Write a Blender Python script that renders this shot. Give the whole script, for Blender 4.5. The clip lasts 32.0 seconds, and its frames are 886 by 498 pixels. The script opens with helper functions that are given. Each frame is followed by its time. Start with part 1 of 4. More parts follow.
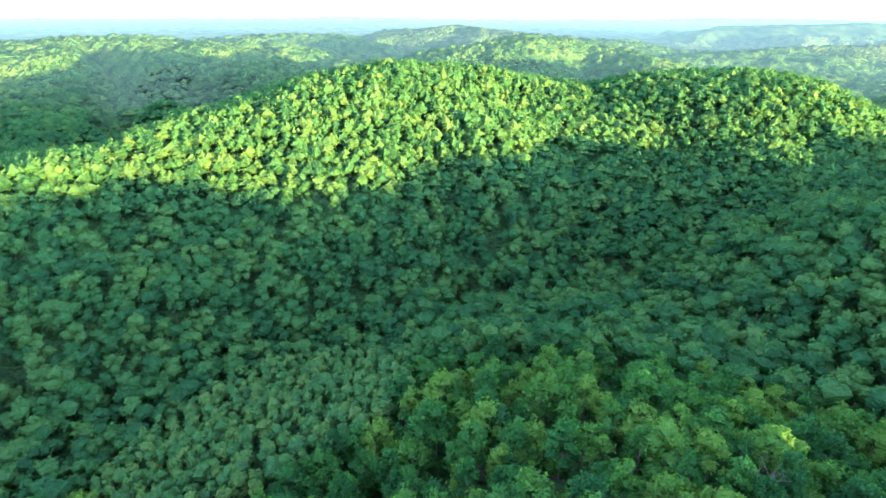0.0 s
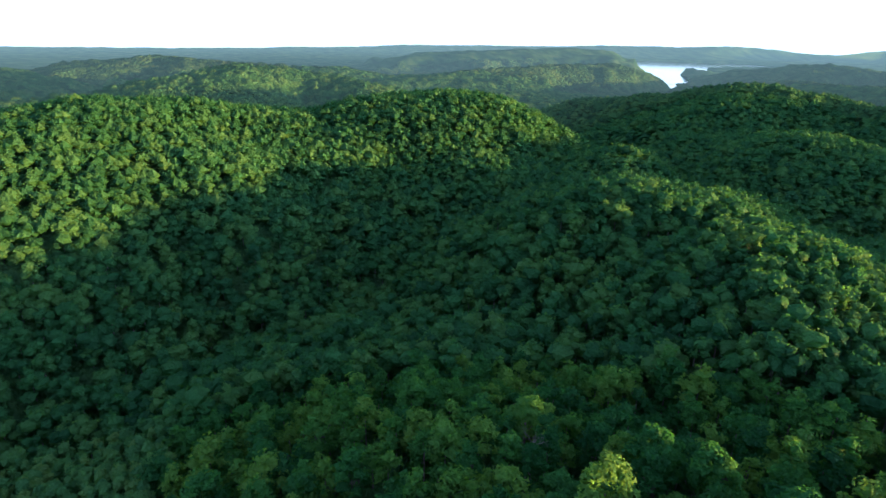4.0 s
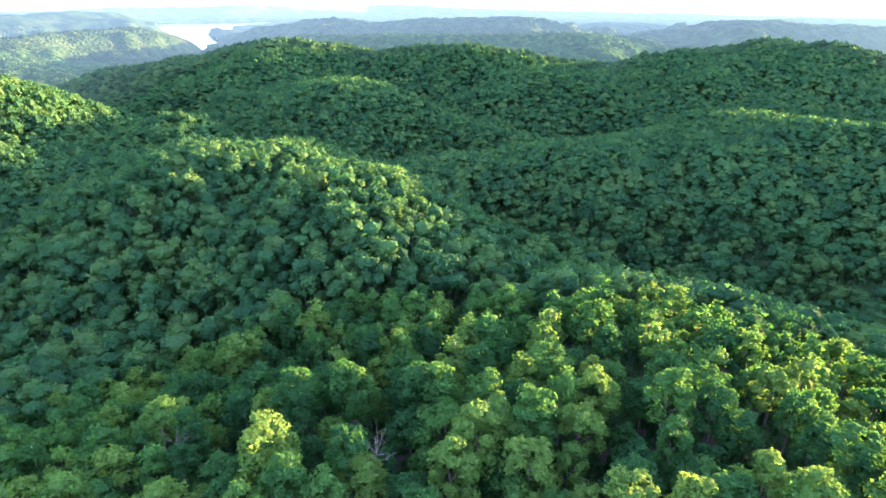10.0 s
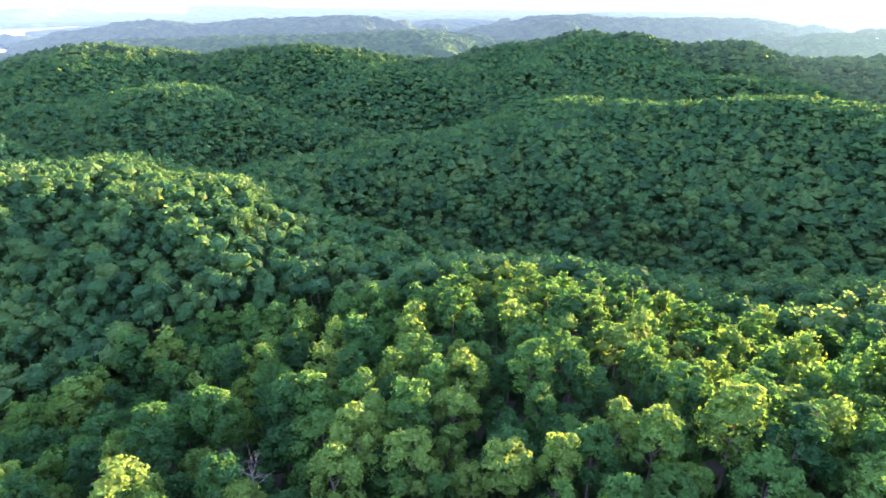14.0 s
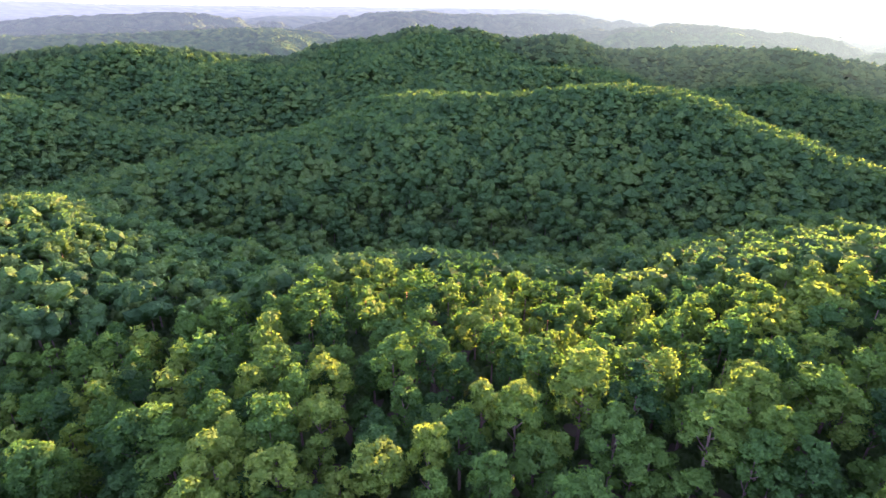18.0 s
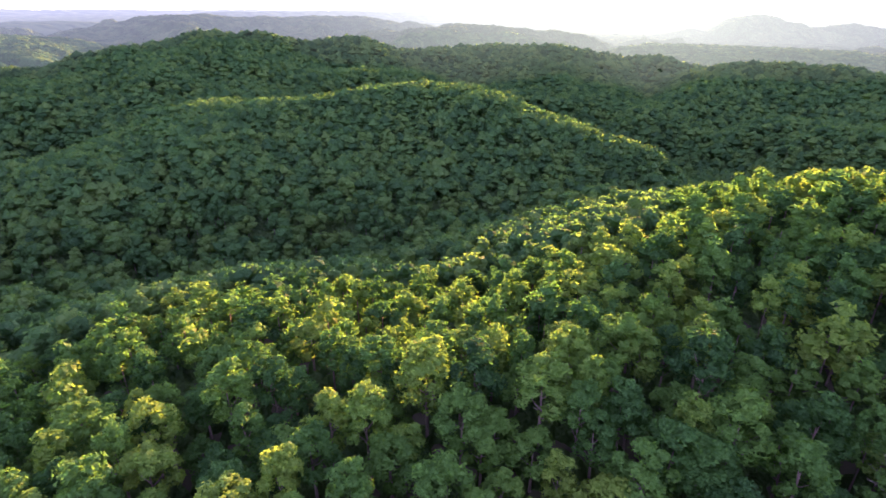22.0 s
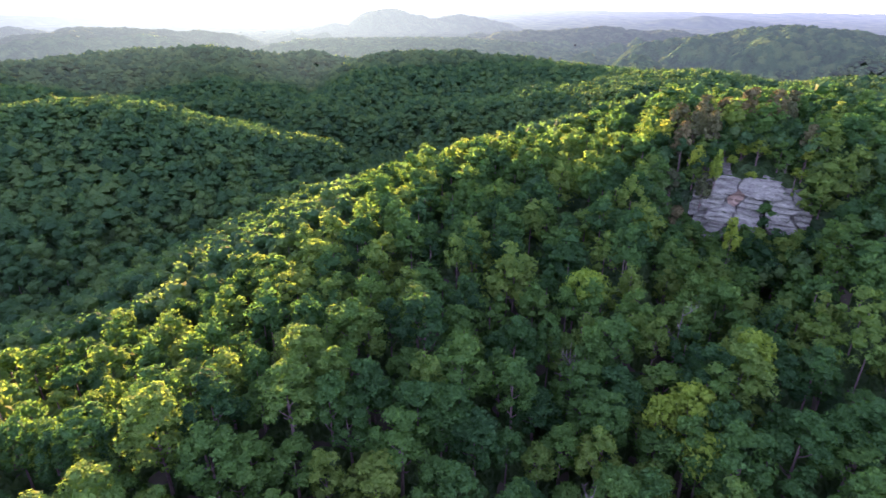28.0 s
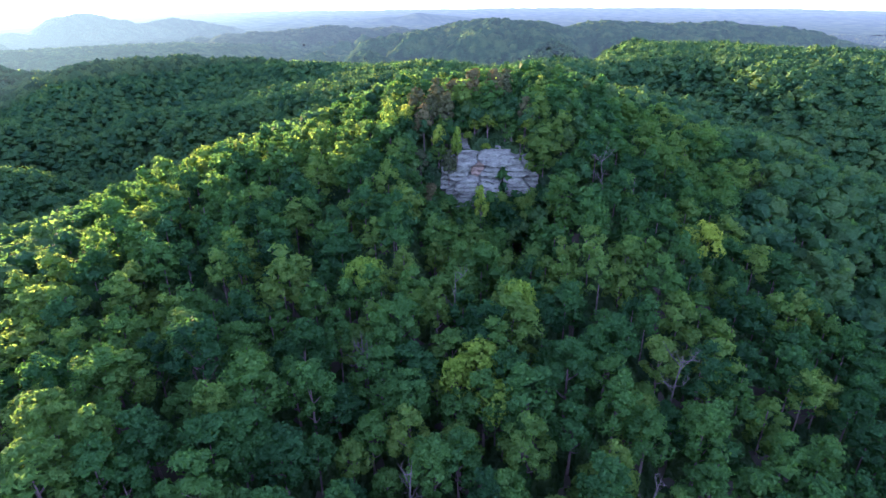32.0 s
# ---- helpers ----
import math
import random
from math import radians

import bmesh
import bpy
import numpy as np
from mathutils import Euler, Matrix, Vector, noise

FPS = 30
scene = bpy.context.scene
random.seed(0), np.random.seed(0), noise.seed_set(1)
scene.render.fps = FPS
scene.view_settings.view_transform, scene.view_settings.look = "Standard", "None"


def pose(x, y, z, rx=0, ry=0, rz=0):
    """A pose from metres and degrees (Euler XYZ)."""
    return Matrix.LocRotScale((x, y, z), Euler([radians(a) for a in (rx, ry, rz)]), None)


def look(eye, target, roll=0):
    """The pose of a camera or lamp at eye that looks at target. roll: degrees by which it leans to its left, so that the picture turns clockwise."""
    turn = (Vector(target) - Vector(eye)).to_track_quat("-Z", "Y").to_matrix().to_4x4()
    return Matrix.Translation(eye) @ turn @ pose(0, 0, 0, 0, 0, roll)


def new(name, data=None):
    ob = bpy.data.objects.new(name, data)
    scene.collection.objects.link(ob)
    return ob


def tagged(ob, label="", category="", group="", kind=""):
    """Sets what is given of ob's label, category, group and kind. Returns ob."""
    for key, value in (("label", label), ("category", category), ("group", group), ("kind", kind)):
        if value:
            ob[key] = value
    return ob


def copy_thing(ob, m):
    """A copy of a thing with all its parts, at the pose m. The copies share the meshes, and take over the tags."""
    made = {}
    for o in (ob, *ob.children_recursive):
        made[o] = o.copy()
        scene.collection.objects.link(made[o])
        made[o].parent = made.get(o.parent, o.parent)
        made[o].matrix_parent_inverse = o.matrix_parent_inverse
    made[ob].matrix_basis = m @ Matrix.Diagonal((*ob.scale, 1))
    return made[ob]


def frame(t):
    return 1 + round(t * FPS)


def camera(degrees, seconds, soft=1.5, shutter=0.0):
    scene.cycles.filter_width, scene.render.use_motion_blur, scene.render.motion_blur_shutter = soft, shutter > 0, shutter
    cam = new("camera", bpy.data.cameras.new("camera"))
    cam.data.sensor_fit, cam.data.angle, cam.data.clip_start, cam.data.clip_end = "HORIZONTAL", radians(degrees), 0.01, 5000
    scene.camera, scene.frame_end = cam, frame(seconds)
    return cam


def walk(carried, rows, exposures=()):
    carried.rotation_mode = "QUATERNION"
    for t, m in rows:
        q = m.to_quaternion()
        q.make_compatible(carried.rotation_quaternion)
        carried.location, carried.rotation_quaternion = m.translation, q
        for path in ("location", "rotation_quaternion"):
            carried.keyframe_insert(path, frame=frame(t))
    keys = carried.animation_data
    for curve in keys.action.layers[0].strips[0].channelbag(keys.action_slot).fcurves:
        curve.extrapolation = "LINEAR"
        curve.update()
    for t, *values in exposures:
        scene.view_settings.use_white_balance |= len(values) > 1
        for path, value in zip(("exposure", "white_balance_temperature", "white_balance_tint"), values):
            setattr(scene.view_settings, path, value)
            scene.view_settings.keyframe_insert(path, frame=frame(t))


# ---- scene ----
# ---- camera and its hover ----
EYE = 165.0      # height of the hover over the lake
cam = camera(76.19, 32.0, soft=1.45, shutter=0.4)
# seconds, drift x, y, z, bearing, pitch, lean
TURN = [
    (0, 1.29, 0.39, 1.44, -80.73, -24.03, 0.51), (0.5, 1.15, 0.29, 1.75, -77.50, -22.98, 0.55), (1, 1.01, 0.21, 1.97, -73.53, -21.94, 0.55), 
    (1.5, 0.81, 0.14, 2.09, -69.95, -21.70, 0.56), (2, 0.52, 0.08, 2.09, -66.45, -21.60, 0.68), (2.5, 0.18, 0.06, 2.02, -62.80, -21.48, 0.76), 
    (3, -0.12, 0.10, 1.92, -59.06, -21.38, 0.67), (3.5, -0.37, 0.18, 1.82, -56.34, -21.35, 0.78), (5.5, -0.35, 0.83, 1.37, -42.86, -21.80, 0.65), 
    (6, -0.27, 0.91, 1.35, -38.54, -22.76, 0.54), (6.5, -0.20, 0.92, 1.32, -34.06, -23.60, 0.39), (7, -0.09, 0.85, 1.28, -29.61, -24.16, 0.24), 
    (7.5, 0.04, 0.71, 1.20, -25.04, -24.29, 0.17), (8, 0.06, 0.50, 1.04, -19.85, -24.26, 0.03), (8.5, -0.05, 0.35, 0.83, -15.77, -24.27, -0.07), 
    (9, -0.18, 0.27, 0.61, -13.38, -24.33, -0.09), (9.5, -0.27, 0.28, 0.40, -11.80, -24.38, -0.07), (10, -0.31, 0.32, 0.22, -10.59, -24.45, -0.01), 
    (10.5, -0.28, 0.35, 0.10, -8.88, -24.51, 0.02), (11, -0.21, 0.32, 0.03, -7.24, -24.56, -0.01), (11.5, -0.16, 0.23, 0.01, -5.45, -24.59, -0.06), 
    (12, -0.12, 0.13, -0.01, -3.69, -24.59, -0.17), (12.5, -0.07, 0.05, -0.02, -2.02, -24.58, -0.22), (13, -0.00, -0.00, -0.00, 0.00, -24.59, -0.30), 
    (13.5, 0.14, -0.01, 0.04, 2.27, -24.64, -0.40), (14, 0.42, 0.01, 0.09, 4.82, -24.63, -0.40), (14.5, 0.74, -0.00, 0.12, 5.79, -24.66, -0.51), 
    (16.5, 2.76, 0.26, -0.40, 13.71, -24.90, 0.20), (17, 2.81, 0.51, -0.49, 15.89, -24.90, 0.16), (17.5, 2.88, 0.72, -0.57, 17.98, -24.91, 0.13), 
    (18, 2.97, 0.86, -0.65, 20.02, -24.92, 0.14), (18.5, 3.06, 0.97, -0.72, 22.14, -24.91, 0.07), (19, 3.13, 1.06, -0.78, 24.69, -24.90, -0.02), 
    (19.5, 3.17, 1.15, -0.81, 26.92, -24.96, -0.08), (20, 3.18, 1.21, -0.82, 28.40, -24.95, -0.16), (20.5, 3.16, 1.23, -0.84, 29.82, -24.95, -0.13), 
    (21, 3.05, 1.23, -0.87, 31.88, -24.91, 0.03), (21.5, 2.77, 1.26, -0.91, 35.35, -24.78, 0.23), (22, 2.46, 1.32, -0.93, 39.69, -24.66, 0.43), 
    (22.5, 2.26, 1.38, -0.91, 42.17, -24.63, 0.43), (23, 2.19, 1.41, -0.84, 43.78, -24.63, 0.40), (23.5, 2.17, 1.39, -0.75, 45.05, -24.65, 0.38), 
    (24, 2.13, 1.34, -0.65, 46.64, -24.68, 0.39), (24.5, 2.03, 1.35, -0.54, 49.03, -24.73, 0.26), (26.5, 1.36, 1.17, -0.03, 60.66, -24.80, 0.24), 
    (27, 1.27, 1.39, -0.07, 64.31, -24.83, 0.33), (27.5, 1.21, 1.72, -0.19, 68.19, -24.80, 0.19), (28, 1.20, 2.10, -0.36, 72.07, -24.77, 0.11), 
    (28.5, 1.27, 2.46, -0.53, 75.30, -24.83, 0.01), (29, 1.44, 2.76, -0.74, 78.21, -24.85, -0.05), (29.5, 1.68, 2.96, -1.06, 81.31, -24.85, -0.20), 
    (30, 1.93, 3.06, -1.48, 84.84, -24.87, -0.24), (30.5, 2.16, 3.06, -1.87, 89.25, -24.88, -0.32), (31, 2.35, 2.98, -2.22, 93.79, -24.86, -0.46), 
    (31.5, 2.52, 2.88, -2.50, 96.29, -24.80, -0.56), (32, 2.66, 2.74, -2.74, 97.42, -24.77, -0.42),
]
rows = []
for t, x, y, z, b, p, lean in TURN:
    e = Vector((x, y, EYE + z))
    b, p = radians(b), radians(p)
    rows.append((t, look(e, e + Vector((math.sin(b) * math.cos(p), math.cos(b) * math.cos(p), math.sin(p))), lean)))
# seconds, stops, kelvin, tint
EXPOSURES = [(0, 5.05, 5300, 13), (1, 4.42, 5300, 12), (2, 3.72, 5200, 11), (4, 3.15, 5150, 11), (6, 3.4, 5000, 14), (7, 4.15, 4950, 19), (8, 4.68, 4950, 26), (9, 4.8, 5100, 33),
             (14, 4.85, 5450, 49), (17, 4.7, 5900, 64), (20, 4.42, 6150, 72), (24, 4.35, 6050, 69), (28, 4.28, 5800, 70), (30, 4.28, 5620, 70), (31, 4.28, 5500, 68), (32, 4.26, 5050, 56)]
walk(cam, rows, EXPOSURES)

# ---- sky and sun ----
SUN_BEARING, SUN_HEIGHT = 56.0, 3.0
world = bpy.data.worlds.new("sky")
scene.world = world
world.use_nodes = True
wn = world.node_tree.nodes
sky = wn.new("ShaderNodeTexSky")
sky.sky_type = "NISHITA"
sky.sun_disc = False
sky.sun_elevation, sky.sun_rotation = radians(SUN_HEIGHT), radians(SUN_BEARING)
sky.altitude, sky.air_density, sky.dust_density, sky.ozone_density = 300, 0.8, 2.2, 3.0
wn["Background"].inputs["Strength"].default_value = 0.15
# thin morning haze pales the sky's colours
pale = wn.new("ShaderNodeHueSaturation")
pale.inputs["Saturation"].default_value = 0.4
world.node_tree.links.new(sky.outputs[0], pale.inputs["Color"])
# the haze lies thickest along the horizon
place, split, low, thick = [wn.new("ShaderNode" + k) for k in ("TexCoord", "SeparateXYZ", "MapRange", "Math")]
world.node_tree.links.new(place.outputs["Generated"], split.inputs[0])
world.node_tree.links.new(split.outputs["Z"], low.inputs["Value"])
low.inputs["To Min"].default_value, low.inputs["To Max"].default_value = 1.0, 0.0
thick.operation = "POWER"
thick.inputs[1].default_value = 3.2
world.node_tree.links.new(low.outputs[0], thick.inputs[0])
veil = wn.new("ShaderNodeMix")
veil.data_type, veil.blend_type = "RGBA", "ADD"
world.node_tree.links.new(thick.outputs[0], veil.inputs["Factor"])
veil.inputs[7].default_value = (0.84, 1.01, 1.07, 1)
world.node_tree.links.new(pale.outputs[0], veil.inputs[6])
world.node_tree.links.new(veil.outputs[2], wn["Background"].inputs["Color"])
sun = new("sun", bpy.data.lights.new("sun", "SUN"))
sun.data.energy, sun.data.angle, sun.data.color = 4.0, radians(1.0), (1.0, 0.51, 0.1)
b, p = radians(SUN_BEARING), radians(SUN_HEIGHT)
sun.matrix_world = look((math.sin(b) * 50, math.cos(b) * 50, 400 + math.tan(p) * 50), (0, 0, 400))


# ---- materials ----
def nodes_of(name):
    m = bpy.data.materials.new(name)
    m.use_nodes = True
    n = m.node_tree.nodes
    n.clear()
    return m, n, m.node_tree.links, n.new("ShaderNodeOutputMaterial")


def ramp(n, stops):
    r = n.new("ShaderNodeValToRGB")
    el = r.color_ramp.elements
    while len(el) < len(stops):
        el.new(0.5)
    for e, (at, col) in zip(el, stops):
        e.position, e.color = at, (*col, 1)
    return r


# haze tones painted onto far leaves, away from and towards the sun
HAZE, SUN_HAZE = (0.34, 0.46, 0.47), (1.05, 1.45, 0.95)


def foliage(name, stops, by_object=False, through_light=0.52, coarse=0.12, fine=2.2, gloss=0.003, haze_glow=None, relief=0.7, clumps=0.6):
    """Leaves: a tint for each tree, mottled at two scales, with light passing through."""
    m, n, l, out = nodes_of(name)
    geo = n.new("ShaderNodeNewGeometry")
    if by_object:
        src = n.new("ShaderNodeObjectInfo").outputs["Random"]
    else:
        at = n.new("ShaderNodeAttribute")
        at.attribute_name = "tint"
        src = at.outputs["Fac"]
    big, small = n.new("ShaderNodeTexNoise"), n.new("ShaderNodeTexNoise")
    for tex, sc in ((big, coarse), (small, fine)):
        tex.inputs["Scale"].default_value, tex.inputs["Detail"].default_value = sc, 3
        l.new(geo.outputs["Position"], tex.inputs["Vector"])
    a = n.new("ShaderNodeMath"); a.operation = "MULTIPLY_ADD"
    l.new(big.outputs["Fac"], a.inputs[0]); a.inputs[1].default_value = 0.5; l.new(src, a.inputs[2])
    c = n.new("ShaderNodeMath"); c.operation = "MULTIPLY_ADD"
    l.new(small.outputs["Fac"], c.inputs[0]); c.inputs[1].default_value = 0.32; l.new(a.outputs[0], c.inputs[2])
    d = n.new("ShaderNodeMath"); d.operation = "MULTIPLY_ADD"
    l.new(geo.outputs["Random Per Island"], d.inputs[0]); d.inputs[1].default_value = 0.14; l.new(c.outputs[0], d.inputs[2])
    e = n.new("ShaderNodeMapRange")
    e.inputs["From Min"].default_value, e.inputs["From Max"].default_value = 0.35, 1.5
    l.new(d.outputs[0], e.inputs["Value"])
    col = ramp(n, stops)
    l.new(e.outputs[0], col.inputs["Fac"])
    dif, tra, glo = n.new("ShaderNodeBsdfDiffuse"), n.new("ShaderNodeBsdfTranslucent"), n.new("ShaderNodeBsdfGlossy")
    l.new(col.outputs[0], dif.inputs["Color"])
    warm = n.new("ShaderNodeMix"); warm.data_type, warm.blend_type = "RGBA", "MULTIPLY"
    warm.inputs["Factor"].default_value = 1.0
    warm.inputs[7].default_value = (1.5, 1.4, 0.5, 1)
    l.new(col.outputs[0], warm.inputs[6])
    l.new(warm.outputs[2], tra.inputs["Color"])
    bp = n.new("ShaderNodeBump")
    bp.inputs["Strength"].default_value, bp.inputs["Distance"].default_value = 0.9, relief
    clump = n.new("ShaderNodeTexVoronoi")
    clump.inputs["Scale"].default_value = fine * clumps
    l.new(geo.outputs["Position"], clump.inputs["Vector"])
    rough = n.new("ShaderNodeMath"); rough.operation = "MULTIPLY_ADD"
    l.new(clump.outputs["Distance"], rough.inputs[0]); rough.inputs[1].default_value = -0.9; l.new(small.outputs["Fac"], rough.inputs[2])
    l.new(rough.outputs[0], bp.inputs["Height"])
    l.new(bp.outputs[0], dif.inputs["Normal"]); l.new(bp.outputs[0], tra.inputs["Normal"])
    glo.inputs["Roughness"].default_value, glo.inputs["Color"].default_value = 0.55, (1, 1, 1, 1)
    mix, mix2 = n.new("ShaderNodeMixShader"), n.new("ShaderNodeMixShader")
    mix.inputs[0].default_value, mix2.inputs[0].default_value = through_light, gloss
    l.new(dif.outputs[0], mix.inputs[1]); l.new(tra.outputs[0], mix.inputs[2])
    l.new(mix.outputs[0], mix2.inputs[1]); l.new(glo.outputs[0], mix2.inputs[2])
    last = mix2
    if haze_glow:
        # haze painted onto far leaves as emission, more with distance and towards the sun
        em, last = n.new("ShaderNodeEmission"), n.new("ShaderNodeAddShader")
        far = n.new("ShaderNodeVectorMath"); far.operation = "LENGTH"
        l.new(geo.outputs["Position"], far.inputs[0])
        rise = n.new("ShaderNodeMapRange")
        for key, val in (("From Min", haze_glow[0]), ("From Max", haze_glow[1]), ("To Min", haze_glow[2]), ("To Max", haze_glow[3])):
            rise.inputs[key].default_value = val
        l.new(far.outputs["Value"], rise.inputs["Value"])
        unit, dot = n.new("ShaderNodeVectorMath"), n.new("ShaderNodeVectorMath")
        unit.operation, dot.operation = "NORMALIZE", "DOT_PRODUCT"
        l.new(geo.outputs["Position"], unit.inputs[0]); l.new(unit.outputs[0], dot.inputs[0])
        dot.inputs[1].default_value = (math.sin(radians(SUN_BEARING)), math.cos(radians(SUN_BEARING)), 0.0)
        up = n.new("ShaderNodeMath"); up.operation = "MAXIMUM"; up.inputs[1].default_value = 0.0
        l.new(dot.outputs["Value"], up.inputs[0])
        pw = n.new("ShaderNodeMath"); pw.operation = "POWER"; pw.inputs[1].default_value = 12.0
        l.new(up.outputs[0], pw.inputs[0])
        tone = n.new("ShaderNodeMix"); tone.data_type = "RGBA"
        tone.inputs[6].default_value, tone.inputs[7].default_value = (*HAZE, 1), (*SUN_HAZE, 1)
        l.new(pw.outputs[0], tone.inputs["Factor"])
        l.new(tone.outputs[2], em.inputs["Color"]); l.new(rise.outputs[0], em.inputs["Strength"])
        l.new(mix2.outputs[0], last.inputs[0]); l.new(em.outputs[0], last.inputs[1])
    l.new(last.outputs[0], out.inputs["Surface"])
    return m


def earth(name, stops, scale=0.3, rough=0.9, bump=0.3, stretch=(1, 1, 1), second=4.0):
    m, n, l, out = nodes_of(name)
    tc = n.new("ShaderNodeTexCoord")
    mp = n.new("ShaderNodeMapping")
    mp.inputs["Scale"].default_value = stretch
    l.new(tc.outputs["Object"], mp.inputs["Vector"])
    n1, n2 = n.new("ShaderNodeTexNoise"), n.new("ShaderNodeTexNoise")
    for tex, sc in ((n1, scale), (n2, scale * second)):
        tex.inputs["Scale"].default_value, tex.inputs["Detail"].default_value = sc, 6
        l.new(mp.outputs[0], tex.inputs["Vector"])
    a = n.new("ShaderNodeMath"); a.operation = "MULTIPLY_ADD"
    l.new(n2.outputs["Fac"], a.inputs[0]); a.inputs[1].default_value = 0.5
    half = n.new("ShaderNodeMath"); half.operation = "MULTIPLY"; half.inputs[1].default_value = 0.5
    l.new(n1.outputs["Fac"], half.inputs[0]); l.new(half.outputs[0], a.inputs[2])
    col = ramp(n, stops)
    l.new(a.outputs[0], col.inputs["Fac"])
    bs = n.new("ShaderNodeBsdfPrincipled")
    bs.inputs["Roughness"].default_value = rough
    l.new(col.outputs[0], bs.inputs["Base Color"])
    bp = n.new("ShaderNodeBump"); bp.inputs["Strength"].default_value, bp.inputs["Distance"].default_value = bump, 0.3
    l.new(a.outputs[0], bp.inputs["Height"]); l.new(bp.outputs[0], bs.inputs["Normal"])
    l.new(bs.outputs[0], out.inputs["Surface"])
    return m


OAK = [(0.0, (0.011, 0.052, 0.020)), (0.35, (0.029, 0.105, 0.029)), (0.65, (0.050, 0.143, 0.031)), (1.0, (0.088, 0.178, 0.033))]
leaf_near = foliage("oak_leaves", OAK, by_object=True, relief=0.5, through_light=0.52)
leaf_mid = foliage("hill_oak_leaves", OAK, relief=0.6, through_light=0.52)
# narrower, bluer greens than OAK: some of the haze is put into the colour
leaf_far = foliage("forest_leaves", [(0.0, (0.018, 0.066, 0.028)), (0.5, (0.034, 0.108, 0.037)), (1.0, (0.062, 0.138, 0.040))], fine=1.3, relief=0.8, through_light=0.52)
PALE = [(0.0, (0.044, 0.122, 0.048)), (0.5, (0.064, 0.157, 0.053)), (1.0, (0.098, 0.183, 0.053))]
leaf_under = foliage("undergrowth", [(0.0, (0.017, 0.059, 0.025)), (1.0, (0.047, 0.111, 0.036))], fine=0.9, relief=2.0)
leaf_young = foliage("poplar_leaves", PALE)
leaf_bright = foliage("sapling_leaves", [(0.0, (0.09, 0.2, 0.025)), (1.0, (0.19, 0.3, 0.035))], by_object=True, through_light=0.45)
leaf_pine = foliage("pine_needles", [(0.0, (0.03, 0.058, 0.026)), (0.5, (0.062, 0.084, 0.034)), (1.0, (0.1, 0.108, 0.045))], by_object=True, through_light=0.15)
# backdrop of the distance: haze painted in as emission over duller leaf colours
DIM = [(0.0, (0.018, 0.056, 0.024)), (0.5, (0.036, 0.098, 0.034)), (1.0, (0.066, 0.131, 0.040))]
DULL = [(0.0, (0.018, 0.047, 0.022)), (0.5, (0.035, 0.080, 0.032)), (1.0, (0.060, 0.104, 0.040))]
leaf_0 = foliage("hazed_leaves", DIM, gloss=0.0, coarse=0.04, fine=0.8, relief=1.0, haze_glow=(640, 905, 0.0007, 0.0085))
leaf_1 = foliage("hazed_distant_hills", DIM, gloss=0.0, coarse=0.03, fine=0.35, relief=3.0, haze_glow=(900, 1480, 0.0085, 0.018))
leaf_2 = foliage("hazed_far_hills", DULL, gloss=0.0, coarse=0.02, fine=0.2, relief=5.0, haze_glow=(1480, 2450, 0.018, 0.034))
leaf_3 = foliage("hazed_horizon_hills", DULL, gloss=0.0, coarse=0.01, fine=0.1, haze_glow=(2450, 4890, 0.034, 0.075))
soil = earth("leaf_litter", [(0.3, (0.014, 0.016, 0.009)), (0.5, (0.032, 0.034, 0.017)), (0.7, (0.02, 0.036, 0.014))], 0.1)
bark = earth("bark", [(0.3, (0.05, 0.04, 0.03)), (0.7, (0.13, 0.11, 0.09))], 1.5, stretch=(4, 4, 0.6))


def water_material():
    m, n, l, out = nodes_of("lake_water")
    bs = n.new("ShaderNodeBsdfPrincipled")
    bs.inputs["Base Color"].default_value = (0.03, 0.05, 0.06, 1)
    bs.inputs["Roughness"].default_value, bs.inputs["IOR"].default_value = 0.08, 1.33
    tc, no, bp = n.new("ShaderNodeTexCoord"), n.new("ShaderNodeTexNoise"), n.new("ShaderNodeBump")
    no.inputs["Scale"].default_value, no.inputs["Detail"].default_value = 0.05, 4
    l.new(tc.outputs["Object"], no.inputs["Vector"]); l.new(no.outputs["Fac"], bp.inputs["Height"])
    bp.inputs["Strength"].default_value = 0.05
    l.new(bp.outputs[0], bs.inputs["Normal"]); l.new(bs.outputs[0], out.inputs["Surface"])
    return m


